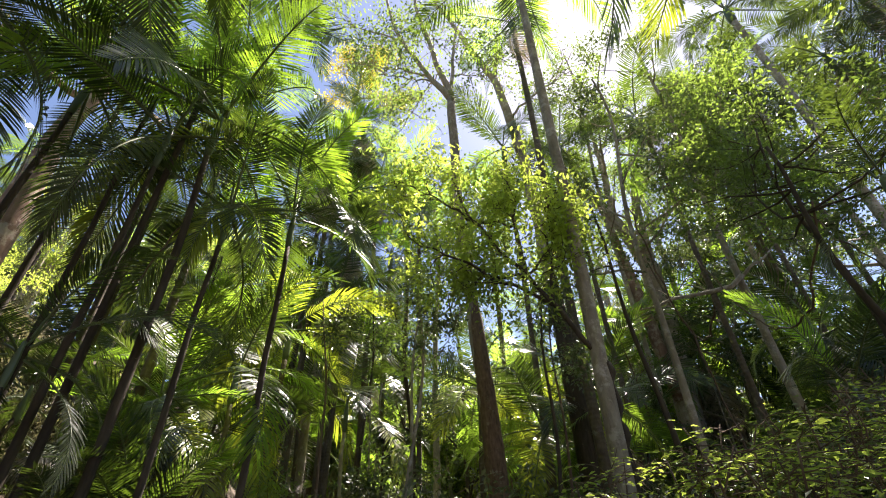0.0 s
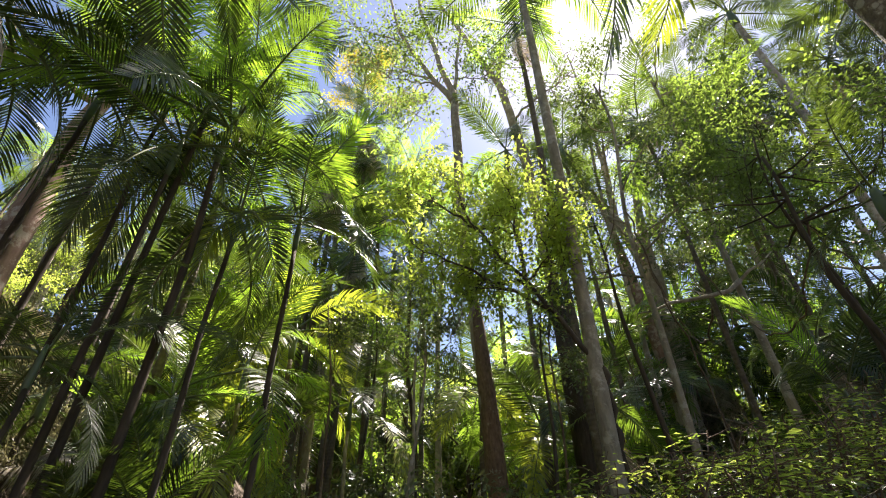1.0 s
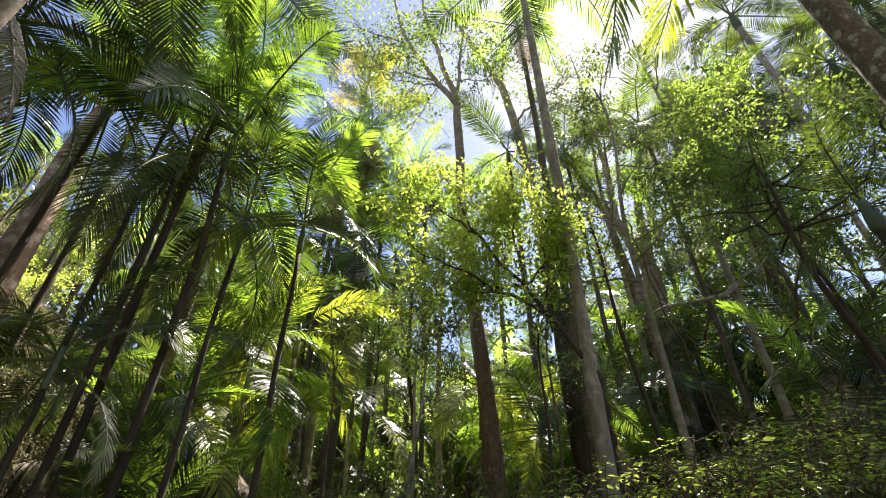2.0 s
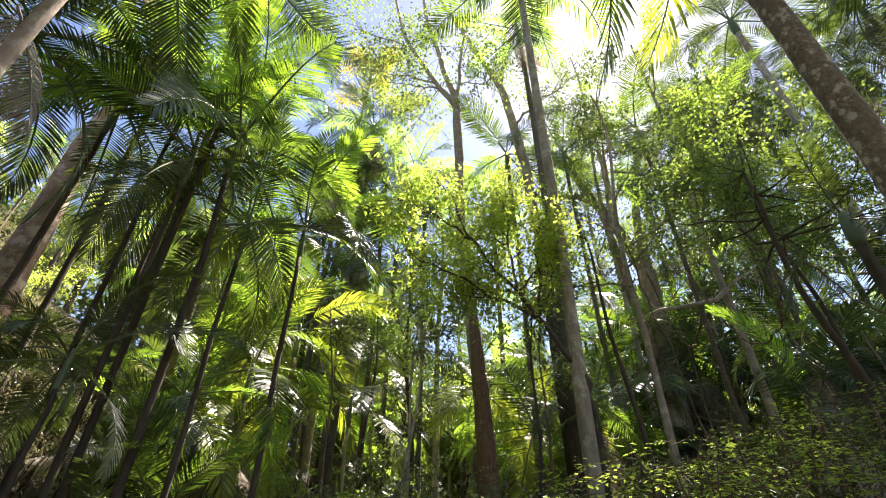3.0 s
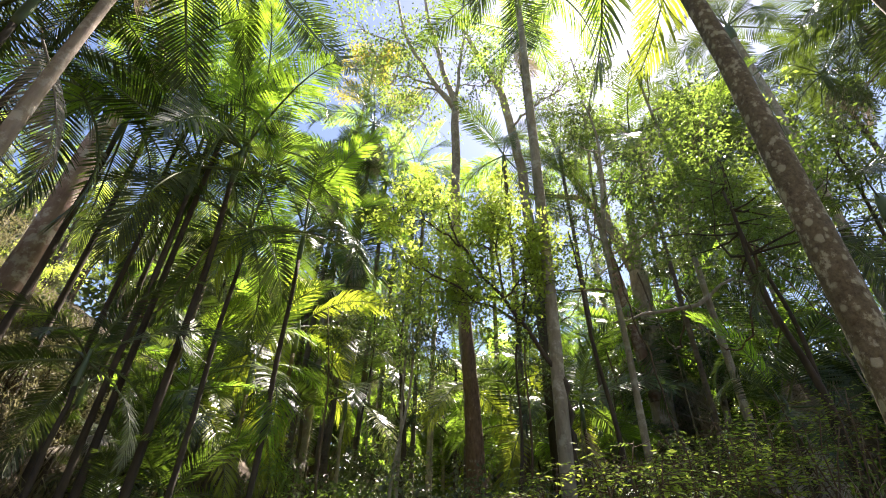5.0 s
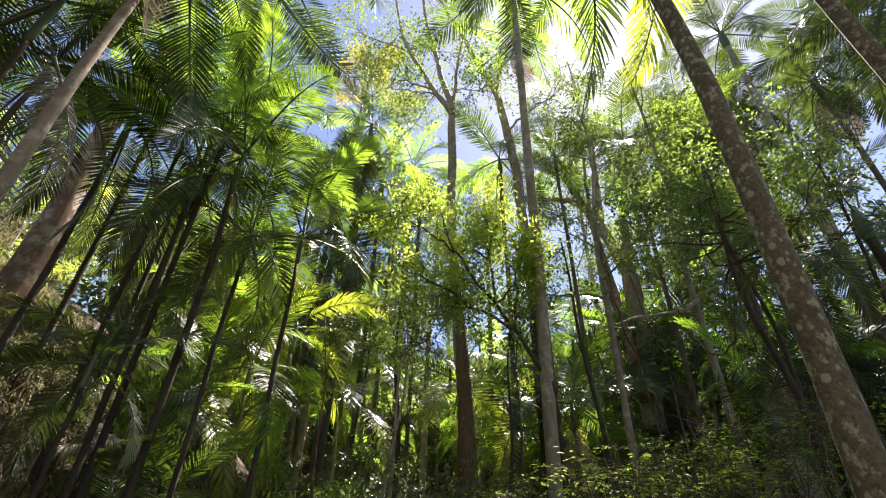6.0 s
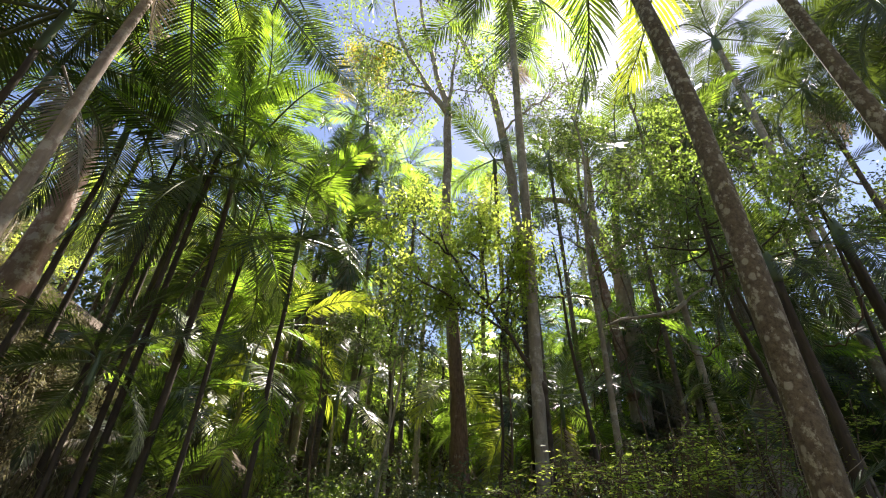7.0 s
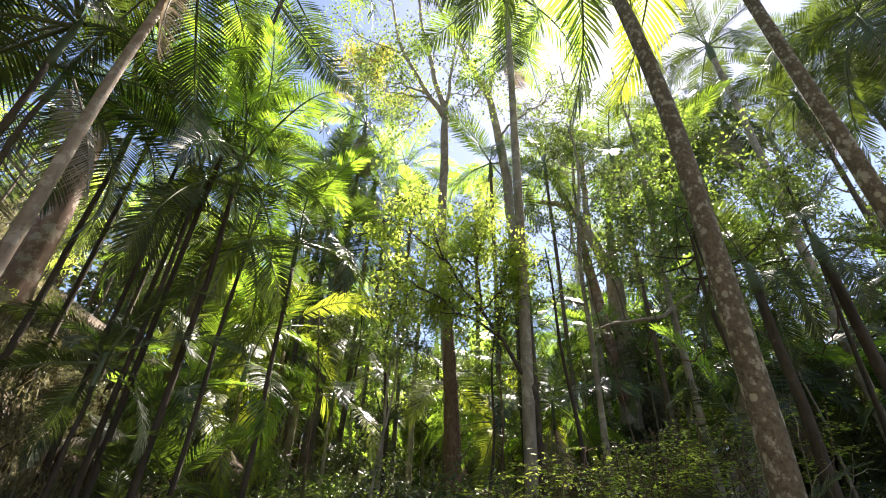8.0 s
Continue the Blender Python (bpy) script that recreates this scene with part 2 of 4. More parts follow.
def build_ground():
    steps = [-600, -300, -150, -90, -60] + list(np.arange(-45, 45.1, 0.9)) + [60, 90, 150, 300, 600]
    n = len(steps)
    v = [(x, y, ground_z(max(-60, min(60, x)), max(-60, min(60, y)))) for y in steps for x in steps]
    f = [(j * n + i, j * n + i + 1, (j + 1) * n + i + 1, (j + 1) * n + i) for j in range(n - 1) for i in range(n - 1)]
    s = Soup()
    s.add(v, f)
    tagged(new("ground", s.mesh("ground", [SOIL], True)), "brown forest soil with leaf litter, a bank rising to one side", "ground", "", "structure")


build_ground()


# ---- palms ----
def frond_mesh(name, length, pairs, blade, bend, sag, twist, seed, materials, broad=0.045, fine=True, split=False):
    """A feather leaf: an arching stalk with two rows of narrow leaflets. It grows along +x and bends down."""
    rng = np.random.default_rng(seed)
    s = Soup()
    k = 15
    u = np.linspace(0, 1, k)
    th = -radians(bend) * u ** 1.5
    step = length / (k - 1)
    p = np.zeros((k, 3))
    sway = rng.uniform(-0.12, 0.12)
    for i in range(1, k):
        a = (th[i] + th[i - 1]) / 2
        p[i] = p[i - 1] + step * np.array([math.cos(a), sway * u[i] * 2 * 0.5, math.sin(a)])
    rib = Soup() if split else s
    rib.tube(p, 0.024 * length / 2.8 * (1 - 0.85 * u) + 0.003, 6 if split else 4 if fine else 3, 0 if split else 1, False)
    tang = np.gradient(p, axis=0)
    tang /= np.linalg.norm(tang, axis=1)[:, None]
    verts, faces, o = [], [], 0
    for side in (-1, 1):
        for i in range(pairs):
            q = 0.12 + 0.88 * (i + rng.uniform(-0.14, 0.14)) / (pairs - 1)
            q = min(max(q, 0.1), 1.0)
            if rng.random() < 0.03:
                continue
            c = np.array([np.interp(q, u, p[:, j]) for j in range(3)])
            t = np.array([np.interp(q, u, tang[:, j]) for j in range(3)])
            tw = radians(twist) * q
            y = np.array([0, 1.0, 0])
            up = np.cross(t, y)
            up /= np.linalg.norm(up)
            up = -up if up[2] < 0 else up
            y = np.cross(up, t)
            side_way = y * math.cos(tw) + up * math.sin(tw)
            up_way = up * math.cos(tw) - y * math.sin(tw)
            fwd = radians(np.interp(q, [0, 0.5, 1], [72, 58, 24]) + rng.normal(0, 1.6))
            vee = radians(12 + rng.normal(0, 3.5))
            d = math.cos(fwd) * t + math.sin(fwd) * (side * side_way * math.cos(vee) + up_way * math.sin(vee))
            ln = blade * np.interp(q, [0.1, 0.25, 0.5, 0.8, 1.0], [0.6, 0.92, 1.0, 0.7, 0.42]) * rng.uniform(0.9, 1.08)
            w = t - d * np.dot(d, t)
            w = w / (np.linalg.norm(w) + 1e-9) + up_way * rng.normal(0, 0.13)
            w *= broad * 0.5 * np.interp(q, [0.1, 0.3, 0.8, 1.0], [0.7, 1.0, 0.85, 0.5])
            drop = np.array([0, 0, -1.0])
            g = sag * rng.uniform(0.7, 1.3)
            at_ = lambda h: c + d * ln * h + drop * ln * g * h * h
            if fine:
                verts += [at_(0) - w * 0.4, at_(0) + w * 0.4, at_(0.4) - w, at_(0.4) + w, at_(0.75) - w * 0.75, at_(0.75) + w * 0.75, at_(1)]
                faces += [(o, o + 1, o + 3, o + 2), (o + 2, o + 3, o + 5, o + 4), (o + 4, o + 5, o + 6)]
                o += 7
            else:
                verts += [at_(0) - w * 0.4, at_(0) + w * 0.4, at_(0.5) - w, at_(0.5) + w, at_(1)]
                faces += [(o, o + 1, o + 3, o + 2), (o + 2, o + 3, o + 4)]
                o += 5
    s.add(verts, faces, 0)
    me = s.mesh(name, materials[:1] if split else materials)
    if split:
        RIBS[me.name] = rib.mesh(name + "_midrib", materials[1:], True)
    return me


FRONDS = [frond_mesh("frond", 3.0, 46, 0.74, b, sg, tw, 10 + i, [PALM_LEAF, STALK], 0.042)
          for i, (b, sg, tw) in enumerate([(50, 0.1, 10), (70, 0.15, -20), (90, 0.22, 25), (60, 0.28, 55), (40, 0.12, -50), (100, 0.32, 5)])]
FRONDS_FINE = [frond_mesh("frond_fine", 3.0, 58, 0.66, b, sg, tw, 60 + i, [PALM_LEAF, STALK], 0.034, split=True)
               for i, (b, sg, tw) in enumerate([(55, 0.12, 10), (75, 0.18, -15), (95, 0.25, 20), (65, 0.2, 40), (45, 0.12, -35), (110, 0.3, 5)])]
# the same fronds in the dark copy, for crowns that stand in shade
FRONDS_SHADED = [frond_mesh("frond_shaded", 3.0, 58, 0.66, b, sg, tw, 60 + i, [PALM_SHADED, STALK], 0.036, split=True)
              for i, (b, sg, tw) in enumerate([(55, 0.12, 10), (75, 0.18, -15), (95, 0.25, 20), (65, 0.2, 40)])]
FRONDS_LIT = [frond_mesh("frond_lit", 3.0, 56, 0.68, b, sg, tw, 70 + i, [PALM_LIT, STALK], 0.036, split=True)
                for i, (b, sg, tw) in enumerate([(45, 0.1, 10), (65, 0.16, -20), (85, 0.2, 15)])]
FRONDS_YELLOW = [frond_mesh("frond_yellow", 3.0, 46, 0.74, b, sg, tw, 30 + i, [PALM_YELLOW, STALK], 0.044)
                 for i, (b, sg, tw) in enumerate([(60, 0.2, 15), (85, 0.35, -40)])]
FRONDS_DRY = [frond_mesh("frond_dry", 2.6, 44, 0.75, b, sg, tw, 40 + i, [PALM_DRY, PALM_DRY], 0.04)
              for i, (b, sg, tw) in enumerate([(55, 0.9, 10), (80, 1.1, -15)])]
LIMP_FROND = frond_mesh("limp_frond", 2.6, 46, 0.5, 18, 1.0, 25, 48, [PALM_DRY, PALM_DRY], 0.034, split=True)
FRONDS_FAR = [frond_mesh("frond_far", 3.0, 36, 0.74, b, sg, tw, 50 + i, [PALM_LEAF, STALK], 0.062, False)
              for i, (b, sg, tw) in enumerate([(50, 0.15, 10), (80, 0.3, -30), (100, 0.35, 30), (65, 0.25, -60)])]


def frond_pose(z, az, el, roll, scale, out=0.08):
    return Matrix.Translation((out * math.cos(radians(az)), out * math.sin(radians(az)), z)) @ pose(0, 0, 0, 0, 0, az) @ pose(0, 0, 0, 0, -el, 0) @ pose(0, 0, 0, roll) @ Matrix.Scale(scale, 4)


def stem_mesh(name, h, r0, r1, dx, dy, seed, material, flare=1.35, wobble=0.03, sides=14, line=None):
    rng = np.random.default_rng(seed)
    k = max(8, int(h * 2.2))
    u = np.linspace(0, 1, k)
    ph = rng.uniform(0, 6.28, 4)
    p = np.stack([dx * u + wobble * np.sin(u * 5 + ph[0]) * u + wobble * 0.4 * np.sin(u * 13 + ph[1]) * u,
                  dy * u + wobble * np.sin(u * 4 + ph[2]) * u + wobble * 0.4 * np.sin(u * 11 + ph[3]) * u, h * u - 0.4 * (u == 0)], 1)
    if line:
        a = np.array(line, float)
        p[:, 0] = np.interp(p[:, 2], a[:, 0], a[:, 1])
        for _ in range(3):
            p[1:-1, 0] = (p[:-2, 0] + 2 * p[1:-1, 0] + p[2:, 0]) / 4
    r = (r0 + (r1 - r0) * u) * (1 + (flare - 1) * np.exp(-u * h / 0.35))
    s = Soup()
    s.tube(p, r, sides, 0, True, 0.018, rng)
    return s.mesh(name, [material], True), p[-1]


def palm(x, y, h, r=0.13, n=13, size=1.0, seed=1, dx=0.0, dy=0.0, bark=None, fronds=None, yellow=0, dry=0, low=-15, z=None, label="", group="palms of the grove", spear=78, line=None, bare=None, fresh=0):
    """A feather palm: ringed trunk, green crownshaft, a crown of arching leaves. h is where the crown starts. fresh:
    how many top fronds take the sunlit leaf copy.
    """
    rng = random.Random(seed)
    z0 = ground_z(x, y) if z is None else z
    top = h - z0
    ob = thing("palm_tree", x, y, z0, label or "tall feather palm with ringed grey-brown trunk and arching green fronds", "palm", group)
    me, tip = stem_mesh("palm_trunk", top, r, r * 0.72, dx, dy, seed, bark or BARK_PALM, wobble=0.05, line=line)
    part("trunk", me, ob)
    s = Soup()
    hh = np.linspace(0, 1, 7)
    s.tube(np.stack([tip[0] + 0 * hh, tip[1] + 0 * hh, tip[2] - 0.1 + hh * 1.0 * size], 1), r * np.array([0.78, 1.02, 1.05, 0.98, 0.85, 0.68, 0.4]), 12)
    part("crownshaft", s.mesh("crownshaft", [SHAFT], True), ob, "smooth green crownshaft")
    kinds = fronds or FRONDS
    az = rng.uniform(0, 360)
    for i in range(n):
        f = i / max(1, n - 1)
        el = spear - (spear - low) * f ** 0.8 + rng.uniform(-7, 7)
        az += 137.5 + rng.uniform(-14, 14)
        if bare and (az - bare[0]) % 360 < bare[1]:  # fronds lost on this side: from an angle, over so many degrees
            az += bare[1]
        old = i >= n - yellow
        me = rng.choice(FRONDS_YELLOW if old else FRONDS_LIT if i < fresh else kinds)
        part("frond", me, ob, "yellowing frond" if old else "", Matrix.Translation((tip[0], tip[1], 0)) @ frond_pose(tip[2] + 0.85 * size - 0.25 * f, az, el, rng.uniform(-25, 25), size * rng.uniform(0.85, 1.1)))
    for i in range(dry):
        az += 137.5
        part("dead_frond", rng.choice(FRONDS_DRY), ob, "dry brown frond hanging down", Matrix.Translation((tip[0], tip[1], 0)) @ frond_pose(tip[2] + 0.1, az, rng.uniform(-75, -55), rng.uniform(-20, 20), size * 0.9))
    return ob


def young_palm(x, y, n=7, size=0.6, seed=1, z=None, label="", stem=0.3, yellow=0, low=5, fronds=None):
    """A palm without a trunk yet, its fronds springing from near the ground."""
    rng = random.Random(seed)
    z0 = ground_z(x, y) if z is None else z
    ob = thing("young_palm", x, y, z0, label or "young feather palm with arching green fronds on the forest floor", "palm", "young palms of the undergrowth")
    me, tip = stem_mesh("young_stem", stem, 0.05, 0.04, 0, 0, seed, SHAFT, wobble=0.01, sides=8)
    part("stem", me, ob)
    az = rng.uniform(0, 360)
    for i in range(n):
        az += 137.5 + rng.uniform(-20, 20)
        el = 75 - (75 - low) * (i / max(1, n - 1)) + rng.uniform(-8, 8)
        kinds = FRONDS_YELLOW if i >= n - yellow else (fronds or FRONDS)
        part("frond", rng.choice(kinds), ob, "", frond_pose(tip[2], az, el, rng.uniform(-20, 20), size * rng.uniform(0.8, 1.1), 0.02))
    return ob


# ---- broadleaf trees ----
def branch_line(start, way, length, rng, k=7, wander=0.22, lift=0.1):
    p = [np.array(start, float)]
    d = np.array(way, float)
    d /= np.linalg.norm(d)
    for i in range(k - 1):
        d = d + rng.normal(0, wander, 3) + np.array([0, 0, lift])
        d /= np.linalg.norm(d)
        p.append(p[-1] + d * length / (k - 1))
    return np.array(p)


def spread_leaves(soup, points, per, reach, length, width, rng, slot=0, droop=0.25, tilt=0.45):
    """Clumps of leaves round the ends of twigs."""
    pts = np.repeat(np.asarray(points), per, 0)
    k = len(pts)
    off = rng.normal(0, 1, (k, 3))
    off /= np.linalg.norm(off, axis=1)[:, None]
    off *= reach * rng.random((k, 1)) ** 0.6
    off[:, 2] *= 0.55
    way = off / (reach + 1e-9) + rng.normal(0, 0.5, (k, 3))
    way[:, 2] -= droop
    up = rng.normal(0, tilt, (k, 3)) + np.array([0, 0, 1.0])
    soup.leaves(pts + off, way, up, length, width, rng, slot)


def limb_set(trunk_line, trunk_r, limbs, rng, twigs=5, sub=4, twig_len=0.55, bare=0.3):
    """Limbs with twigs. limbs: rows of (start point, way, length, radius). Returns the limb soups and the twig ends."""
    soups, ends = [], []
    for start, way, length, radius in limbs:
        s = Soup()
        line = branch_line(start, way, length, rng)
        s.tube(line, radius * np.linspace(1, 0.25, len(line)), 7)
        for j in range(twigs):
            q = rng.uniform(bare, 1.0) if j else 1.0
            base = np.array([np.interp(q, np.linspace(0, 1, len(line)), line[:, a]) for a in range(3)])
            d = line[-1] - line[0]
            d = d / np.linalg.norm(d) + rng.normal(0, 0.6, 3)
            tw = branch_line(base, d, length * twig_len * rng.uniform(0.6, 1.1), rng, 5, 0.25, 0.08)
            s.tube(tw, radius * 0.32 * np.linspace(1, 0.2, 5), 4, 0, False)
            for m in range(sub):
                b2 = tw[rng.integers(1, 5)]
                d2 = (tw[-1] - tw[0]) / (np.linalg.norm(tw[-1] - tw[0]) + 1e-9) + rng.normal(0, 0.8, 3)
                t2 = branch_line(b2, d2, length * twig_len * 0.45 * rng.uniform(0.6, 1.2), rng, 4, 0.3, 0.02)
                s.tube(t2, radius * 0.13 * np.linspace(1, 0.3, 4), 3, 0, False)
                ends += [t2[-1], t2[2], t2[1]]
            ends += [tw[-1], tw[-2]]
        soups.append(s)
    return soups, ends


def broadleaf(x, y, h, r=0.2, clear=0.45, reach=3.0, limbs=8, leaf=0.09, per=14, clump=0.35, seed=1, dx=0.0, dy=0.0, bark=None, foliage=None, z=None, label="", group="broadleaf trees", rise=0.5, twigs=5, sub=4, wide=0.5, wobble=0.25):
    """A broadleaf tree: tapered trunk, limbs with twigs, and a loose crown of single leaves."""
    rng = np.random.default_rng(seed)
    z0 = ground_z(x, y) if z is None else z
    hh = h - z0
    ob = thing("tree", x, y, z0, label or "tall rainforest tree with grey bark and loose green crown", "tree", group)
    me, tip = stem_mesh("tree_trunk", hh, r, r * 0.3, dx, dy, seed, bark or BARK_GREY, 1.5, wobble)
    part("trunk", me, ob)
    rows = []
    v = np.array([ve.co[:] for ve in me.vertices])[:-0 or None].reshape(-1, 14, 3).mean(1)
    for i in range(limbs):
        q = clear + (1 - clear) * (i + rng.uniform(0, 0.7)) / limbs
        q = min(q, 1.0)
        c = v[min(len(v) - 1, int(q * (len(v) - 1)))]
        a = rng.uniform(0, 6.283)
        ln = reach * (1.0 - 0.45 * (q - clear) / (1 - clear + 1e-6)) * rng.uniform(0.7, 1.15)
        rows.append((c, (math.cos(a), math.sin(a), rise * rng.uniform(0.4, 1.6)), ln, r * 0.42 * (1.15 - q * 0.6)))
    soups, ends = limb_set(v, r, rows, rng, twigs, sub)
    for s in soups:
        part("limb", s.mesh("limb", [bark or BARK_GREY], True), ob)
    s = Soup()
    spread_leaves(s, ends, per, clump, leaf, leaf * wide, rng)
    part("crown", s.mesh("crown", [foliage or LEAF_DARK]), ob)
    return ob


def shrub(x, y, h=1.6, spread=1.0, stems=6, leaf=0.1, per=10, seed=1, foliage=None, z=None, label="", lean=(0, 0), wide=0.55, bare=0.3, twig=0.45):
    """A many-stemmed shrub."""
    rng = np.random.default_rng(seed)
    z0 = ground_z(x, y) if z is None else z
    ob = thing("shrub", x, y, z0, label or "leafy green understorey shrub with thin brown stems", "shrub", "understorey shrubs")
    rows = []
    for i in range(stems):
        a = i * 2.4 + rng.uniform(-0.4, 0.4)
        rows.append((np.array([0.06 * math.cos(a), 0.06 * math.sin(a), -0.05]), (math.cos(a) * spread / h + lean[0], math.sin(a) * spread / h + lean[1], 1.0), h * rng.uniform(0.75, 1.1), 0.016 + 0.006 * h))
    soups, ends = limb_set(None, 0.03, rows, rng, 5, 3, twig, bare)
    for s in soups:
        part("stem", s.mesh("shrub_stem", [BARK_DARK], True), ob)
    s = Soup()
    spread_leaves(s, ends, per, 0.22, leaf, leaf * wide, rng, 0, 0.1, 0.25)
    part("crown", s.mesh("shrub_leaves", [foliage or LEAF_LIGHT]), ob)
    return ob


# sunny gaps in the canopy: spots that the sun reaches, as (x, y, z, radius)
GLADES = [(-8, 7, 4, 1.2), (-9, 9, 5, 1.2), (-10.3, 8.5, 6, 1.4), (-3.8, 10.3, 6.8, 1.3), (-4.3, 9.1, 4.2, 0.7), (0.3, 6.6, 7.6, 1.2), (-5.4, 7.5, 14, 1), (1.8, 11, 6, 0.8), (2.1, 10, 4, 0.8), (-2.8, 10.7, 4.1, 0.8), (2.8, 3.6, 2.8, 1.2), (3.8, 2.8, 2.8, 1), (5, 4.6, 4, 1), (8, 6.5, 9, 1), (0, 14, 5, 1), (-1.5, 16, 6, 1.2), (6, 7, 5, 0.9), (5.6, 4.6, 7, 1.2), (9, 9, 6, 1), (7, 10.5, 9, 1)]
GLADES += [(-9.8, 7.7, 7, 1.2), (-2.8, 9.5, 5, 1.0), (-6.0, 5.0, 9.2, 1.2), (4, 8, 3.5, 0.8), (-1, 9, 3, 0.8), (-1, 12, 5, 1.2), (0.5, 13, 6, 1.2), (3, 11, 5, 1.2), (3, 13, 6.5, 1.2), (5, 14, 8, 1.2), (6.5, 9, 6.5, 1), (-2.6, 10.5, 6.3, 1), (1.5, 16, 7, 1.2), (2.5, 9, 3.5, 1.2), (3.5, 9.5, 4.5, 1.2), (4.5, 11, 5, 1.2), (2, 13, 4, 1.2)]


def shades_glade(x, y, z0, z1, r):
    """Whether a crown from z0 to z1 with this radius would stand between a glade and the sun."""
    for gx, gy, gz, gr in GLADES:
        for z in (z0, (z0 + z1) / 2, z1):
            if z > gz:
                s = (z - gz) / sun_way.z
                if math.hypot(gx + sun_way.x * s - x, gy + sun_way.y * s - y) < r * 0.75 + gr * 0.6:
                    return True
    return False


# ---- the near palms ----
lichen_palm = palm(2.98, 1.46, 12.6, 0.124, 12, 1.25, 101, bark=BARK_LICHEN, label="tall palm with smooth lichen-spotted grey-brown trunk", low=-5, line=[(0, 0), (2, 0.12), (4, 0.18), (6, 0.24), (8, 0.12), (13, -0.4)])
part("frond", FRONDS[3], lichen_palm, "long hanging frond", Matrix.Translation((-0.4, 0, 0)) @ frond_pose(13.2, 60, -12, 30, 1.75))
shaded_palm = palm(4.62, 1.0, 13.6, 0.095, 12, 1.2, 102, bark=BARK_LICHEN, label="tall palm with shaded grey-brown trunk beside the track", low=-5)
part("frond", FRONDS_YELLOW[0], shaded_palm, "bright yellow hanging frond", frond_pose(14.4, 68, -10, 45, 1.9))
part("frond", FRONDS_YELLOW[1], shaded_palm, "yellowing hanging frond", frond_pose(14.2, 92, -8, -30, 1.6))
near_left = palm(-3.62, 1.42, 8.7, 0.078, 13, 1.1, 103, low=-35, bark=BARK_FORK, fronds=FRONDS_SHADED, bare=(-50, 130), label="palm with pale leaning trunk and dark drooping fronds")
part("dead_frond", LIMP_FROND, near_left, "dry grey strip of frond hanging from the crown", frond_pose(8.4 - ground_z(-3.62, 1.42), 320, -80, 60, 0.62, 0.12))
glossy_palm = palm(-3.93, 5.43, 7.7, 0.066, 12, 1.15, 104, bark=BARK_DARK, low=-35, fresh=7, fronds=FRONDS_FINE, yellow=1, label="palm with broad crown of glossy green fronds")
part("frond", FRONDS_LIT[2], glossy_palm, "sunlit upright frond", frond_pose(8.6 - ground_z(-3.93, 5.43), -60, 74, -20, 1.05))
tall_left = palm(-4.5, 5.3, 14.9, 0.055, 9, 1.2, 105, bark=BARK_DARK, low=-10, fresh=2, label="very tall palm with a dark frond hanging from its crown")
LONG_FROND = frond_mesh("long_frond", 5.0, 70, 0.82, 38, 0.2, 0, 49, [PALM_SHADED, STALK], 0.058, split=True)
part("frond", LONG_FROND, tall_left, "dark hanging frond", Matrix.Translation((-0.4, 0.1, 15.3 - ground_z(-4.5, 5.3))) @ frond_pose(0.0, 25, -50, -60, 1.0))
palm(-5.8, 8.5, 12.4, 0.1, 10, 1.15, 106, low=-25, fresh=4, yellow=1, label="tall palm with sunlit yellow-green fronds")
palm(12.9, 10.6, 21.0, 0.17, 13, 1.3, 108, bark=BARK_GREY, low=-30, fronds=FRONDS_SHADED, label="tall palm with thin grey trunk and dark fronds")
palm(3.25, 10.5, 20.6, 0.13, 9, 1.05, 109, low=-50, fresh=3, dry=2, label="tall palm with dark crown and a skirt of dry fronds")
bank_palm = palm(-6.32, 4.9, 8.4, 0.062, 11, 1.15, 110, bark=BARK_DARK, low=-45, fresh=5, fronds=FRONDS_SHADED, label="palm with dark trunk on the bank and drooping dark fronds")
part("frond", FRONDS_LIT[1], bank_palm, "sunlit upright frond", frond_pose(9.1 - ground_z(-6.32, 4.9), 165, 68, 20, 1.1))
palm(-7.0, 6.3, 13.5, 0.062, 8, 1.0, 111, bark=BARK_DARK, low=-15)
palm(-6.84, 7.84, 13.5, 0.062, 5, 0.7, 112, bark=BARK_DARK, low=-25)
palm(-6.36, 7.56, 14.5, 0.062, 5, 0.7, 113, bark=BARK_DARK, low=-20, dry=1)
# nine of ten fronds yellow: sunlight on this crown put into the colour
palm(-3.95, 10.6, 6.2, 0.08, 10, 1.0, 114, low=-25, yellow=9, spear=60, label="palm with sunlit yellow-green crown")
palm(-4.6, 9.0, 3.3, 0.06, 8, 0.75, 115, low=-20, yellow=2, label="small palm with yellowing fronds")
palm(-2.23, 10.4, 4.4, 0.05, 8, 0.8, 116, low=-25, yellow=2, bark=BARK_PALE, label="slim palm with pale trunk and yellowing fronds")
palm(-5.24, 5.29, 8.6, 0.047, 9, 1.0, 118, bark=BARK_DARK, low=-35, fresh=4, fronds=FRONDS_FINE)
palm(-4.4, 4.9, 7.0, 0.05, 6, 0.9, 163, low=-45, fronds=FRONDS_SHADED, bark=BARK_DARK, label="palm with dark drooping fronds")
palm(-2.1, 22.0, 23.0, 0.15, 12, 1.3, 122, low=-35)
palm(2.56, 19.8, 17.9, 0.13, 13, 1.3, 123, low=-35, yellow=2)
palm(-1.1, 18.0, 16.0, 0.11, 12, 1.1, 150, low=-35, yellow=1)
palm(-5.9, 16.9, 18.2, 0.12, 12, 1.15, 151, low=-40, dry=4, label="palm with a skirt of dry fronds under its crown")
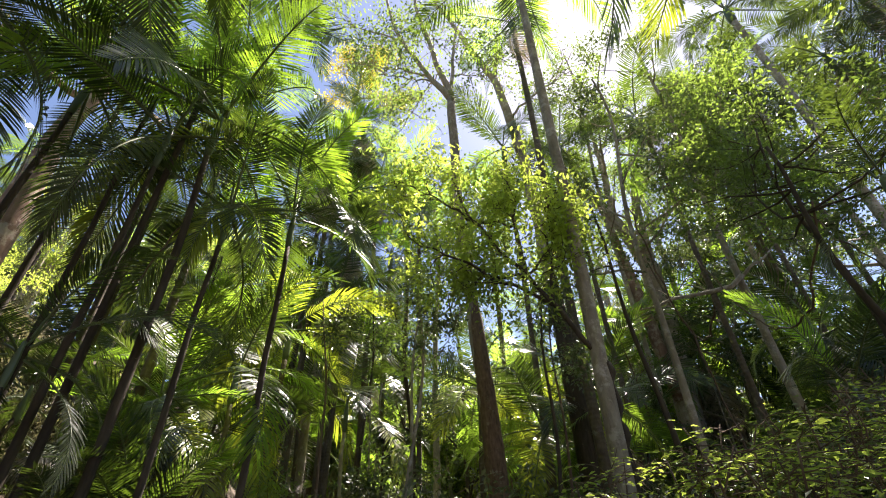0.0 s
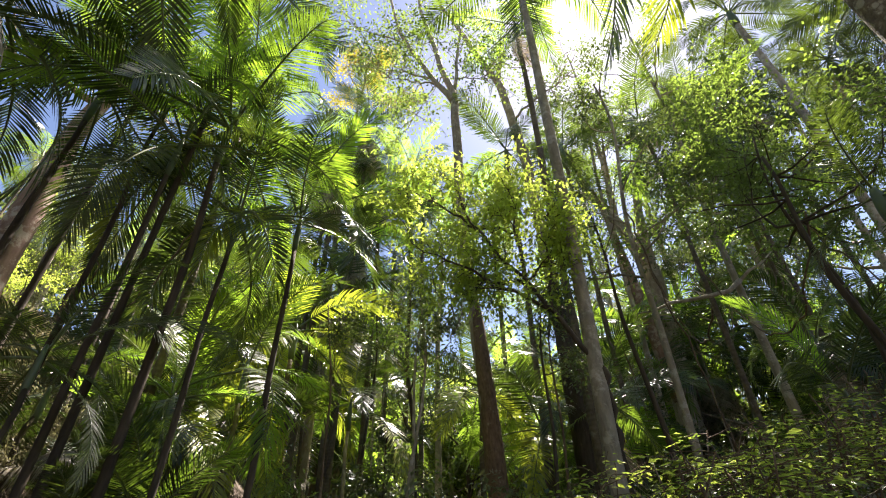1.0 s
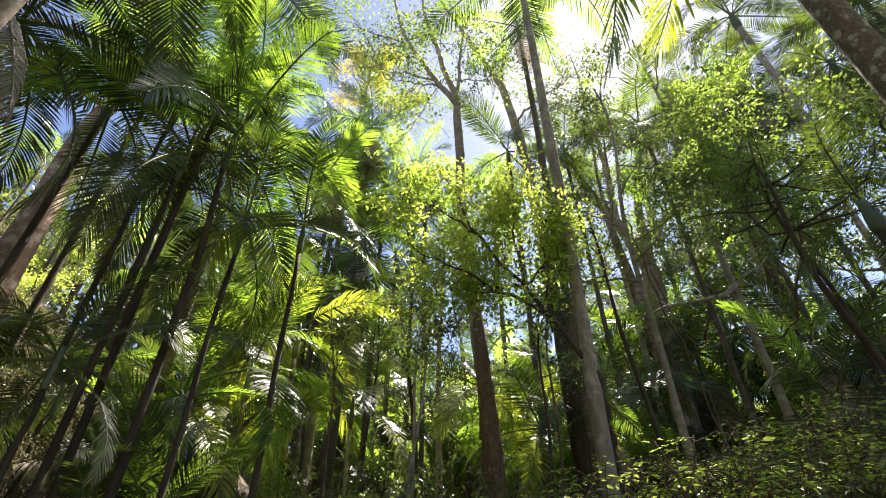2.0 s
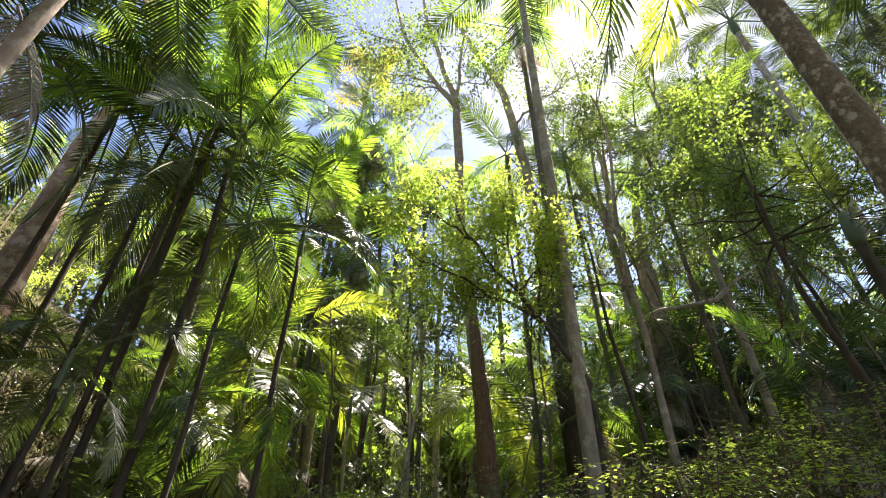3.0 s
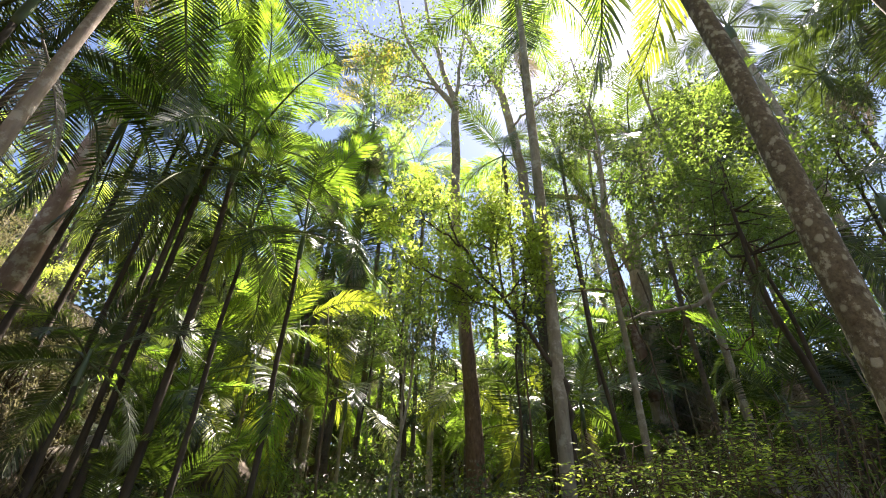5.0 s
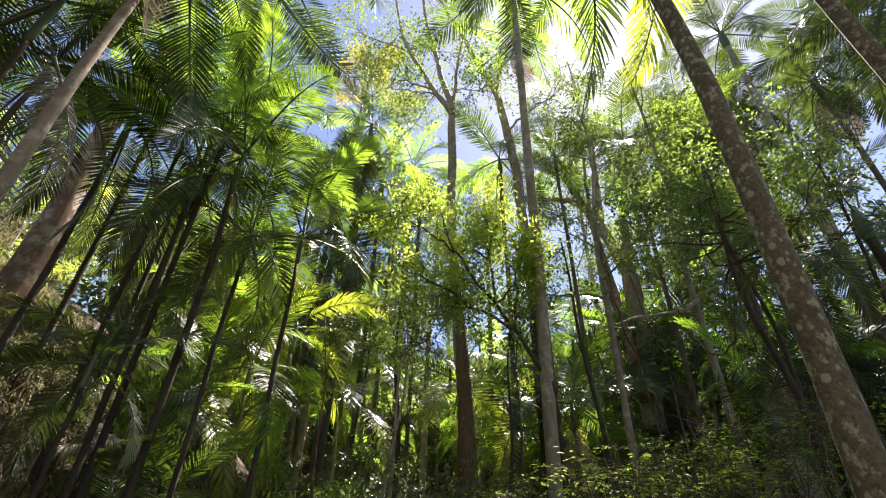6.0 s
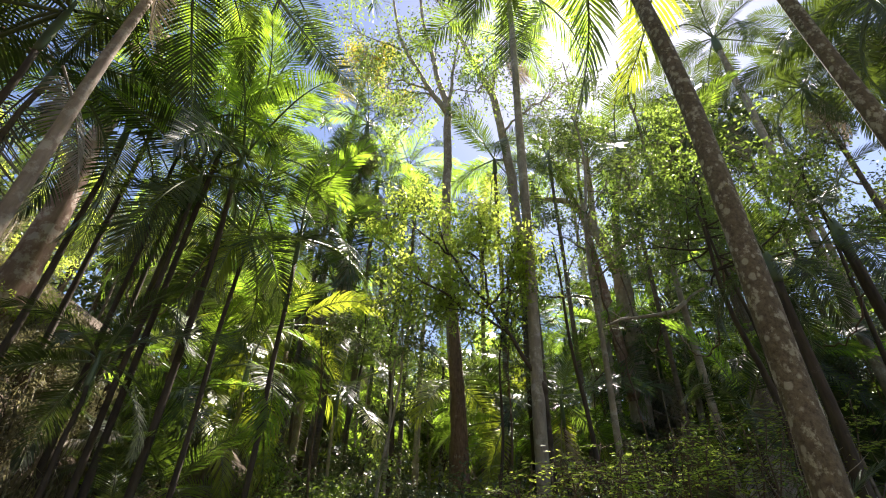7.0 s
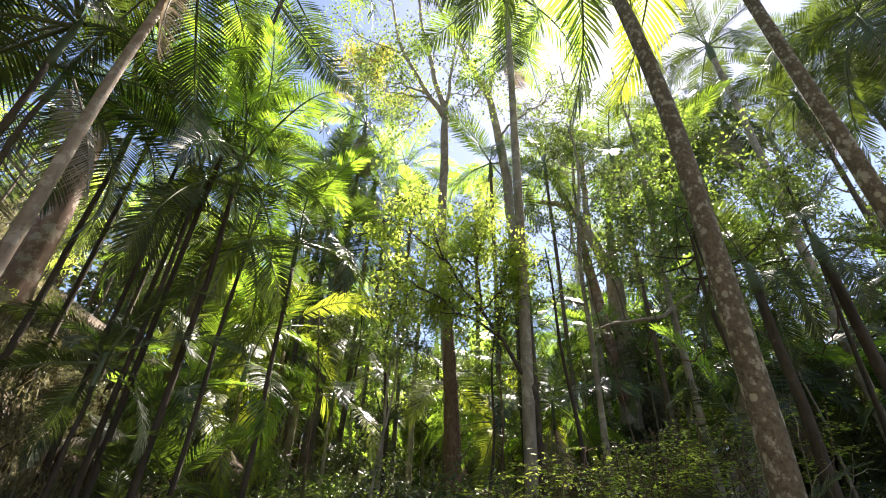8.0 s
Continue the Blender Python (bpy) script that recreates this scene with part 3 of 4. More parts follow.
palm(-4.1, 16.3, 21.0, 0.13, 15, 1.2, 138, low=-50, dry=5, label="palm with a skirt of dry fronds under its crown")
palm(-3.2, 17.3, 17.6, 0.12, 14, 1.15, 147, low=-50, dry=5, label="palm with a skirt of dry fronds under its crown")
palm(-5.1, 15.4, 16.6, 0.12, 14, 1.15, 148, low=-45, dry=3, label="palm with a skirt of dry fronds under its crown")
palm(-3.9, 15.8, 13.0, 0.1, 12, 1.1, 152, low=-45, dry=5, label="palm with a skirt of dry fronds under its crown")
palm(-2.6, 18.5, 14.0, 0.12, 12, 1.1, 155, low=-40, dry=2)
palm(6.9, 10.4, 14.0, 0.08, 7, 1.0, 128, low=-35, dry=1)
palm(12.4, 14.8, 19.0, 0.1, 13, 1.25, 140, low=-50, fronds=FRONDS_SHADED, dry=3)
palm(16.5, 15.5, 22.0, 0.13, 17, 1.35, 142, low=-60, fronds=FRONDS_SHADED, dry=2)
palm(17.5, 12.0, 19.5, 0.13, 15, 1.3, 146, low=-60, fronds=FRONDS_SHADED, dry=2)
palm(14.0, 16.5, 23.5, 0.13, 17, 1.35, 145, low=-60, fronds=FRONDS_SHADED, dry=2)
palm(0.9, 13.5, 5.6, 0.1, 9, 1.0, 129, low=-30, yellow=2)
palm(2.4, 12.5, 4.2, 0.09, 11, 0.9, 130, low=-30, yellow=1)

limp_palm = palm(-4.7, 1.5, 6.6, 0.05, 9, 1.1, 135, low=-35, bare=(-60, 160), fronds=FRONDS_SHADED, bark=BARK_DARK, label="palm with dark fronds arching over the track")
part("dead_frond", LIMP_FROND, limp_palm, "dry grey frond hanging limp from the crown", Matrix.Translation((0.3, 0.08, 0)) @ frond_pose(6.4 - ground_z(-4.7, 1.5), 22, -58, 30, 0.66, 0.06))
palm(-6.2, 3.0, 7.6, 0.055, 9, 1.05, 136, low=-35, fronds=FRONDS_SHADED, dry=1)
palm(-3.6, 5.9, 6.2, 0.05, 9, 0.9, 162, low=-50, fronds=FRONDS_SHADED, bark=BARK_DARK, label="small palm with dark drooping fronds")
palm(-4.5, 4.5, 3.35, 0.04, 10, 0.58, 181, low=-35, fronds=FRONDS_SHADED, bark=BARK_DARK, label="small palm with thin dark trunk and drooping dark fronds")
palm(-5.6, 6.0, 3.5, 0.045, 7, 0.5, 182, low=-25, fronds=FRONDS_FINE, bark=BARK_DARK, label="small palm with feathery fronds among the dark trunks")
palm(-4.7, 7.6, 3.7, 0.045, 10, 0.72, 183, low=-40, fresh=3, yellow=3, fronds=FRONDS_FINE, bark=BARK_DARK, label="small palm with sunlit yellow-tipped fronds")
palm(-2.93, 7.09, 7.0, 0.058, 11, 0.95, 133, bark=BARK_DARK, low=-15, fresh=4, yellow=1)
palm(-3.89, 8.32, 4.4, 0.06, 7, 0.85, 134, low=-30, yellow=1)

palm(5.87, 4.48, 5.4, 0.1, 6, 0.6, 143, bark=BARK_DARK, fronds=FRONDS_SHADED, low=-50, label="palm with dark brown trunk in deep shade")
palm(6.9, 4.1, 5.8, 0.1, 6, 0.6, 144, bark=BARK_DARK, fronds=FRONDS_SHADED, low=-50, label="palm with dark brown trunk in deep shade")

palm(2.6, 12.9, 15.2, 0.1, 12, 1.1, 170, low=-40, yellow=1)
palm(5.6, 14.6, 17.0, 0.1, 12, 1.15, 171, low=-45, yellow=1)
palm(4.0, 11.8, 4.6, 0.06, 10, 0.9, 175, low=-45, bark=BARK_DARK, yellow=2, dry=1, label="short palm with drooping fronds in the shade")
palm(7.2, 8.2, 3.6, 0.06, 9, 0.85, 176, low=-45, bark=BARK_DARK, dry=2, label="short palm with drooping fronds in the shade")
palm(10.9, 4.0, 12.4, 0.06, 13, 1.15, 172, low=-50, fronds=FRONDS_SHADED, bark=BARK_DARK, dry=1)
palm(14.4, 5.2, 13.5, 0.07, 12, 1.1, 139, low=-50, fronds=FRONDS_SHADED, bark=BARK_DARK)
palm(15.2, 5.9, 16.0, 0.06, 13, 1.2, 141, bark=BARK_DARK, low=-40, fronds=FRONDS_SHADED)
palm(17.2, 9.4, 20.0, 0.12, 16, 1.35, 173, low=-60, fronds=FRONDS_SHADED, dry=2)
palm(12.0, 3.4, 12.6, 0.07, 12, 1.15, 174, low=-50, fronds=FRONDS_SHADED, bark=BARK_DARK)
palm(10.6, 12.0, 15.0, 0.09, 12, 1.15, 127, low=-40, fresh=2, fronds=FRONDS_SHADED, dry=1)
# ---- the near trees ----
ct = palm(2.13, 6.4, 17.6, 0.125, 13, 1.35, 201, dx=0.33, bark=BARK_GREY, low=-45, label="tall palm with straight pale grey trunk and long drooping fronds")
part("frond", FRONDS[4], ct, "dark hanging frond", Matrix.Translation((0.45, 0, 17.6)) @ frond_pose(0.3, -8, -50, 15, 1.5))


def side_limb(x0, y0, z0, x1, y1, z1, r):
    """A bough between two points that lifts a little on the way."""
    return [(x0, y0, z0, r), ((x0 + x1) / 2, (y0 + y1) / 2, (z0 + z1) / 2 + 0.12 * abs(z1 - z0), r * 0.65), (x1, y1, z1, r * 0.3)]


def drawn_tree(x, y, lines, leaf, per, clump, foliage, bark, seed, label, stem, twig=1.0, twigs=15, thin=1.0):
    """A tree whose trunk and limbs follow given lines of (x, y, z, radius); the first is the trunk."""
    rng = np.random.default_rng(seed)
    z0 = ground_z(x, y)
    ob = thing("tree", x, y, z0, label, "tree", "broadleaf trees")
    ends = []
    for i, row in enumerate(lines):
        a = np.array(row, float)
        k = 24 if i == 0 else 12
        u, w = np.linspace(0, 1, len(a)), np.linspace(0, 1, k)
        pts = np.stack([np.interp(w, u, a[:, j]) for j in range(3)], 1) - np.array([x, y, z0])
        for _ in range(2):
            pts[1:-1] = (pts[:-2] + 2 * pts[1:-1] + pts[2:]) / 4
        pts[1:-1] += rng.normal(0, 0.03, pts[1:-1].shape)
        s = Soup()
        s.tube(pts, np.interp(w, u, a[:, 3]), 12 if i == 0 else 7, 0, True, 0.015, rng)
        if i:
            for j in range(twigs):
                b = pts[rng.integers(3, k)]
                d = (pts[-1] - pts[0]) / np.linalg.norm(pts[-1] - pts[0]) * 0.6 + rng.normal(0, 0.7, 3)
                tw = branch_line(b, d, twig * rng.uniform(0.9, 2.2), rng, 6, 0.3, 0.05)
                s.tube(tw, np.linspace(0.025, 0.008, 6) * thin, 4, 0, False)
                ends += [tw[-1], tw[3]]
                for m in range(3):
                    t2 = branch_line(tw[rng.integers(2, 6)], d + rng.normal(0, 0.7, 3), twig * rng.uniform(0.4, 1.0), rng, 4, 0.3, 0.0)
                    s.tube(t2, np.linspace(0.012, 0.005, 4) * thin, 3, 0, False)
                    ends += [t2[-1], t2[2]]
        part("limb" if i else "trunk", s.mesh("limb", [bark if i else stem], True), ob)
    s = Soup()
    spread_leaves(s, ends, per, clump, leaf, leaf * 0.45, rng)
    part("crown", s.mesh("crown", [foliage]), ob)
    return ob


fork_limbs = [
    [(1.11, 10.84, 0, 0.26), (1.08, 10.84, 1.5, 0.19), (0.95, 10.84, 5, 0.165), (0.46, 10.82, 11, 0.16), (0.48, 10.82, 16.5, 0.155)],
    [(0.48, 10.82, 16.4, 0.14), (-0.31, 10.8, 17.9, 0.1), (-1.68, 10.64, 20.4, 0.08), (-2.5, 10.5, 24.5, 0.05), (-3.1, 10.4, 28, 0.03)],
    [(0.48, 10.82, 16.5, 0.15), (0, 10.8, 18.6, 0.12), (-0.45, 10.8, 20.8, 0.1), (-1.14, 10.7, 24.9, 0.07), (-1.6, 10.6, 29, 0.03)],
    [(0.48, 10.82, 16.5, 0.09), (0.63, 10.81, 19.5, 0.06), (1, 10.8, 22, 0.04), (1.2, 10.9, 25, 0.02)],
]
fork_boughs = [(-0.31, 10.8, 17.9, -3, 10.6, 18.6, 0.05),
    (-0.31, 10.8, 17.6, -2.2, 10.0, 16.9, 0.04),
    (-1.68, 10.64, 20.4, -4.0, 10.3, 21.2, 0.04),
    (0.1, 10.8, 18.2, -1.2, 11.4, 16.2, 0.03),
    (0.55, 10.8, 18, 1.9, 10.6, 17.6, 0.03),
    (-2.5, 10.5, 24.5, -4.6, 10.1, 24.8, 0.03)]
fork_tree = drawn_tree(1.11, 10.84, fork_limbs + [side_limb(*row) for row in fork_boughs], 0.17, 7, 0.55, LEAF_AIRY, BARK_PALE, 301, "tall forked tree with brown trunk and sparse light foliage", BARK_FORK, 1.0, 13, 0.7)


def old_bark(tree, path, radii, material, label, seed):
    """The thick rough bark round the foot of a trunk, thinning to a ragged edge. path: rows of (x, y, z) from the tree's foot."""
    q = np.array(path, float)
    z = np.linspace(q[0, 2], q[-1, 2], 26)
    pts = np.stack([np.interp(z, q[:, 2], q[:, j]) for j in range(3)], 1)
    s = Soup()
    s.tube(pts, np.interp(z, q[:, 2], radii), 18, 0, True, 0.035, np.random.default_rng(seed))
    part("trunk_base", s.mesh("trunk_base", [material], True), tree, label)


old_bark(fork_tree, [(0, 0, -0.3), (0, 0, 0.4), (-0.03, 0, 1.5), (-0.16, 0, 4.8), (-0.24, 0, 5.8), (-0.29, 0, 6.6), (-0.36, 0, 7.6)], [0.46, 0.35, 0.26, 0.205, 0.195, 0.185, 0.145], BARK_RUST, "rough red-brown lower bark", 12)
slender_tree = drawn_tree(3.4, 12.1, [
    [(3.4, 12.1, 0, 0.26), (3.35, 12.1, 8, 0.2), (3.2, 12.13, 12.4, 0.19), (3.08, 12.16, 15.4, 0.19), (2.54, 12.26, 19.7, 0.17)],
    [(2.54, 12.26, 19.6, 0.16), (1.38, 12.38, 23.2, 0.12), (-0.55, 12.4, 28.6, 0.05)],
    [(2.54, 12.26, 19.6, 0.1), (2.75, 12.3, 22, 0.06), (3.2, 12.5, 25, 0.03)],
    [(2.9, 12.2, 17, 0.06), (4.2, 12.0, 18.5, 0.04), (5.2, 11.8, 19.0, 0.02)],
], 0.16, 4, 0.5, LEAF_AIRY, BARK_PALE, 302, "tall slender tree with bent grey trunk and sparse foliage", BARK_GREY)
old_bark(slender_tree, [(0, 0, -0.3), (0, 0, 0.5), (0, 0, 2), (-0.03, 0, 5), (-0.05, 0, 7.6), (-0.08, 0, 9)], [0.5, 0.35, 0.29, 0.26, 0.24, 0.16], BARK_DARK, "dark mossy lower bark", 14)
low_tree_limbs = [
    [(2.5, 6.8, 0, 0.08), (2.42, 6.65, 2.5, 0.07), (2.3, 6.35, 4.1, 0.06)],
    [(2.3, 6.35, 4.1, 0.045), (1.35, 6.4, 5.64, 0.035), (0.6, 6.5, 6.9, 0.025), (0.2, 6.5, 8.1, 0.01)],
    [(1.7, 6.4, 5.1, 0.03), (0.6, 6.5, 5.9, 0.025), (-0.6, 6.5, 6.6, 0.01)],
]
low_tree_boughs = [(1.35, 6.4, 5.6, 1.3, 6.6, 8, 0.03),
    (1.35, 6.4, 5.6, 0.1, 7.4, 6.3, 0.03),
    (0.6, 6.5, 6.9, -0.9, 6.4, 7.9, 0.025),
    (1.7, 6.4, 5.1, 1.9, 6.3, 7.0, 0.03),
    (1.35, 6.4, 5.6, 2.2, 6.9, 6.6, 0.025),
    (1.3, 6.5, 6.8, 0.3, 7.8, 7.8, 0.025)]
drawn_tree(2.5, 6.8, low_tree_limbs + [side_limb(*row) for row in low_tree_boughs], 0.115, 9, 0.38, LEAF_LIGHT, BARK_DARK, 303, "small tree with dark branches and bright yellow-green leaves", BARK_DARK, 0.42, 18, 0.45)
massive_limbs = [
    [(8.2, 16.3, 0, 0.5), (8.2, 16.3, 4.7, 0.42), (8.44, 16.2, 8.1, 0.4), (8.58, 16.1, 12.1, 0.38)],
    [(8.58, 16.1, 12, 0.32), (7.85, 16.4, 15.1, 0.24), (7.05, 16.7, 17.1, 0.18), (4.96, 17.3, 17.4, 0.08), (3.9, 17.4, 17.9, 0.03)],
    [(8.58, 16.1, 12, 0.26), (8.86, 16, 16.1, 0.18), (9.6, 15.6, 18.5, 0.1), (10.3, 15.2, 20.5, 0.04)],
    [(7.85, 16.4, 15.1, 0.18), (8.1, 16.3, 19.2, 0.13), (7.8, 16.5, 22.5, 0.05)],
]
massive_boughs = [(8.86, 16, 16.1, 11.6, 14.6, 17.6, 0.1),
    (8.7, 16.1, 13.5, 11, 13.9, 15, 0.1),
    (7.05, 16.7, 17.1, 5.8, 15.6, 19.5, 0.1),
    (8.1, 16.3, 17.5, 7.2, 13.8, 18.6, 0.08),
    (8.6, 16.1, 12.6, 6.4, 14.2, 13.6, 0.08),
    (7.05, 16.7, 17.1, 5.2, 17.6, 21.5, 0.08),
    (8.1, 16.3, 19.2, 9.6, 15.2, 21.5, 0.08),
    (10.2, 15.2, 17, 12.4, 13.2, 18.5, 0.06)]
massive_tree = drawn_tree(8.2, 16.3, massive_limbs + [side_limb(*row) for row in massive_boughs], 0.17, 11, 0.42, LEAF_MID, BARK_PALE, 208, "massive rainforest tree with pale forked trunk and airy crown", BARK_PALE, 0.9, 14)
s = Soup()
red_stem = np.array([(8.05, 16.0, 6.5), (7.8, 15.85, 8.2), (7.61, 15.7, 9.67), (7.5, 15.74, 11.29), (7.34, 15.8, 12.95), (7.25, 15.85, 14.6), (7.0, 16.0, 16.5)]) - np.array([8.2, 16.3, ground_z(8.2, 16.3)])
s.tube(red_stem, [0.25, 0.23, 0.21, 0.2, 0.18, 0.14, 0.07], 12, 0, True, 0.03, np.random.default_rng(13))
part("limb", s.mesh("limb", [BARK_RED], True), massive_tree, "leaning red-brown stem")
broadleaf(5.9, 5.6, 7.7, 0.09, 0.8, 2.7, 9, 0.115, 5, 0.3, 205, 0.0, 0.0, BARK_DARK, LEAF_MID, label="understorey tree with flat dark green crown", rise=0.12)
for x, y, h, k in [(12.8, 22.0, 27.0, 221), (15.5, 19.0, 24.0, 223), (10.6, 26.5, 31.0, 224)]:
    broadleaf(x, y, h, 0.24, 0.38, 4.0, 14, 0.16, 8, 0.62, k, 0, 0, BARK_PALE, (LEAF_DARK, LEAF_MID)[k % 2], label="tall forest tree with pale trunk and loose green crown")
broadleaf(4.2, 8.0, 13.0, 0.09, 0.5, 2.3, 10, 0.105, 10, 0.27, 225, 0, 0, BARK_GREY, LEAF_DARK, twigs=4, sub=3, label="leafy rainforest tree with slim grey trunk", rise=0.5)
broadleaf(-9.9, 7.95, 17.0, 0.4, 0.65, 3.6, 8, 0.13, 8, 0.6, 209, 0, 0, BARK_RED, LEAF_OLIVE, label="massive gum tree with reddish-brown flaking bark")

broadleaf(-5.2, 17.3, 29.5, 0.2, 0.84, 2.2, 9, 0.14, 12, 0.5, 211, 0, 0, BARK_PALE, LEAF_YELLOW, label="tall tree with yellow leaves against the sky")
broadleaf(-0.5, 21.0, 21.0, 0.18, 0.5, 3.0, 12, 0.13, 9, 0.55, 213, 0, 0, BARK_PALE, LEAF_DARK, label="tall slender tree with airy green crown")

broadleaf(0.5, 16.8, 11.5, 0.1, 0.3, 2.1, 14, 0.13, 9, 0.42, 216, 0, 0, BARK_DARK, LEAF_DARK, label="leafy dark green tree behind the palms", rise=0.3)
palm(4.7, 17.4, 9.8, 0.09, 12, 1.15, 217, low=-45, yellow=1, fresh=2)
broadleaf(-0.93, 11.6, 9.5, 0.09, 0.5, 1.3, 7, 0.1, 6, 0.4, 214, 0, 0, BARK_DARK, LEAF_DARK, label="slender dark-stemmed tree with small green leaves")

broadleaf(6.8, 6.7, 9.2, 0.07, 0.8, 2.4, 12, 0.1, 8, 0.32, 215, 0, 0, BARK_DARK, LEAF_MID, label="understorey tree with bright leaves catching the sun", rise=0.1, twigs=7, sub=4)

airy_tree = broadleaf(7.4, 9.8, 18.6, 0.12, 0.5, 3.0, 13, 0.125, 9, 0.28, 226, 0, 0, BARK_GREY, LEAF_MID, twigs=3, sub=3, label="leafy rainforest tree with slim trunk and broad airy crown", rise=0.35)
broadleaf(7.3, 15.7, 27.0, 0.13, 0.82, 2.1, 8, 0.17, 3, 0.4, 227, 0, 0, BARK_PALE, LEAF_AIRY, label="tall thin tree with sparse airy crown", rise=0.4, twigs=3, sub=3)
s = Soup()
bare = np.array([(0, -0.02, 7.62), (-0.35, 0.02, 7.34), (-0.9, 0.0, 7.2), (-1.4, 0.08, 7.14), (-1.9, 0.0, 7.04), (-2.3, 0.08, 6.88), (-2.75, 0.05, 6.78)]) - np.array([0, 0, ground_z(7.4, 9.8)])
s.tube(bare, [0.07, 0.058, 0.052, 0.046, 0.04, 0.032, 0.016], 7)
s.tube(np.array([(0, 0, 7.6), (0.4, 0.04, 7.95), (0.85, 0.1, 8.2), (1.3, 0.1, 8.6)]) - np.array([0, 0, ground_z(7.4, 9.8)]), [0.05, 0.04, 0.03, 0.012], 6)
s.tube(bare[2] + np.array([(0, 0, 0), (-0.25, 0.2, 0.3), (-0.6, 0.3, 0.42)]), [0.025, 0.018, 0.008], 5)
s.tube(bare[4] + np.array([(0, 0, 0), (-0.3, -0.1, 0.16), (-0.55, -0.2, 0.2)]), [0.018, 0.012, 0.006], 5)
part("limb", s.mesh("limb", [BARK_PALE], True), airy_tree, "bare pale branch")
# tall emergent trees a long way behind the clearing
for x, y, h, k in [(18.5, 21.5, 29.0, 233), (24.0, 21.0, 30.0, 235)]:
    broadleaf(x, y, h, 0.3, 0.42, 4.6, 16, 0.3, 9, 0.85, k, 0, 0, BARK_PALE, (LEAF_MID, LEAF_DARK)[k % 2], label="tall emergent forest tree with airy green crown", rise=0.35)

# ---- lianas ----
def liana(x, y, z, x1, y1, z1, dip, r, seed):
    """A woody vine that swings from one stem to another, or hangs to the ground."""
    rng = np.random.default_rng(seed)
    ob = thing("liana", x, y, z, "thin woody brown vine looping between the trunks", "vine", "lianas")
    u = np.linspace(0, 1, 22)
    q = np.stack([(x1 - x) * u, (y1 - y) * u, (z1 - z) * u - 4 * dip * u * (1 - u)], 1)
    q[1:-1] += rng.normal(0, 0.035, (20, 3))
    s = Soup()
    s.tube(q, r * rng.uniform(0.8, 1.2, 22), 6)
    part("stem", s.mesh("liana", [BARK_BROWN], True), ob)


for row in [(6.88, 10.4, 8.6, 5.9, 5.6, 6.4, 2.2, 0.018), (4.2, 8.0, 9.5, 3.35, 11.9, 8.2, 1.6, 0.014), (8.55, 16.1, 12.5, 6.9, 10.4, 7.5, 2.4, 0.03), (4.2, 8.0, 8.5, 4.9, 7.6, 0.05, -0.3, 0.016), (0.95, 10.84, 9.5, -0.9, 11.6, 6.5, 1.3, 0.016), (6.8, 6.7, 7.0, 6.9, 4.1, 5.0, 1.4, 0.014), (-3.93, 5.43, 6.2, -5.24, 5.29, 5.6, 1.2, 0.012)]:
    liana(*row, int(row[2] * 10))

# ---- undergrowth on the east side ----
rng = random.Random(5)
for i in range(12):
    a = radians(rng.uniform(12, 64))
    d = rng.uniform(4.8, 8.0)
    sx, sy = 0.4 + d * math.sin(a), -1.6 + d * math.cos(a)
    if math.hypot(sx - 3.07, sy - 1.42) < 0.6:
        continue
    tall, broad, size = rng.uniform(1.5, 1.9) + 0.15 * (d - 4.8), rng.uniform(0.9, 1.4), rng.uniform(0.055, 0.075)
    if i % 2:
        continue
    shrub(sx, sy, tall, broad, 6, size, 4, 400 + i, (LEAF_MID, LEAF_OLIVE, LEAF_DARK, LEAF_OLIVE, LEAF_DARK)[i % 5], bare=0.8, wide=0.46, twig=0.26)
for i in range(16):
    a = radians(rng.uniform(-50, 60))
    d = rng.uniform(5.5, 11)
    if math.degrees(a) < -30:
        continue
    young_palm(0.4 + d * math.sin(a), -1.6 + d * math.cos(a), 7, rng.uniform(0.45, 0.75), 450 + i, stem=rng.uniform(0.2, 1.0), yellow=int(i % 4 == 0))
for i in range(22):
    a = radians(rng.uniform(-24, 12))
    d = rng.uniform(7.5, 15)
    shrub(0.4 + d * math.sin(a), -1.6 + d * math.cos(a), rng.uniform(1.2, 2.6), rng.uniform(0.6, 1.2), 5, rng.uniform(0.08, 0.12), 8, 500 + i, (LEAF_DARK, LEAF_OLIVE, LEAF_MID)[i % 3])


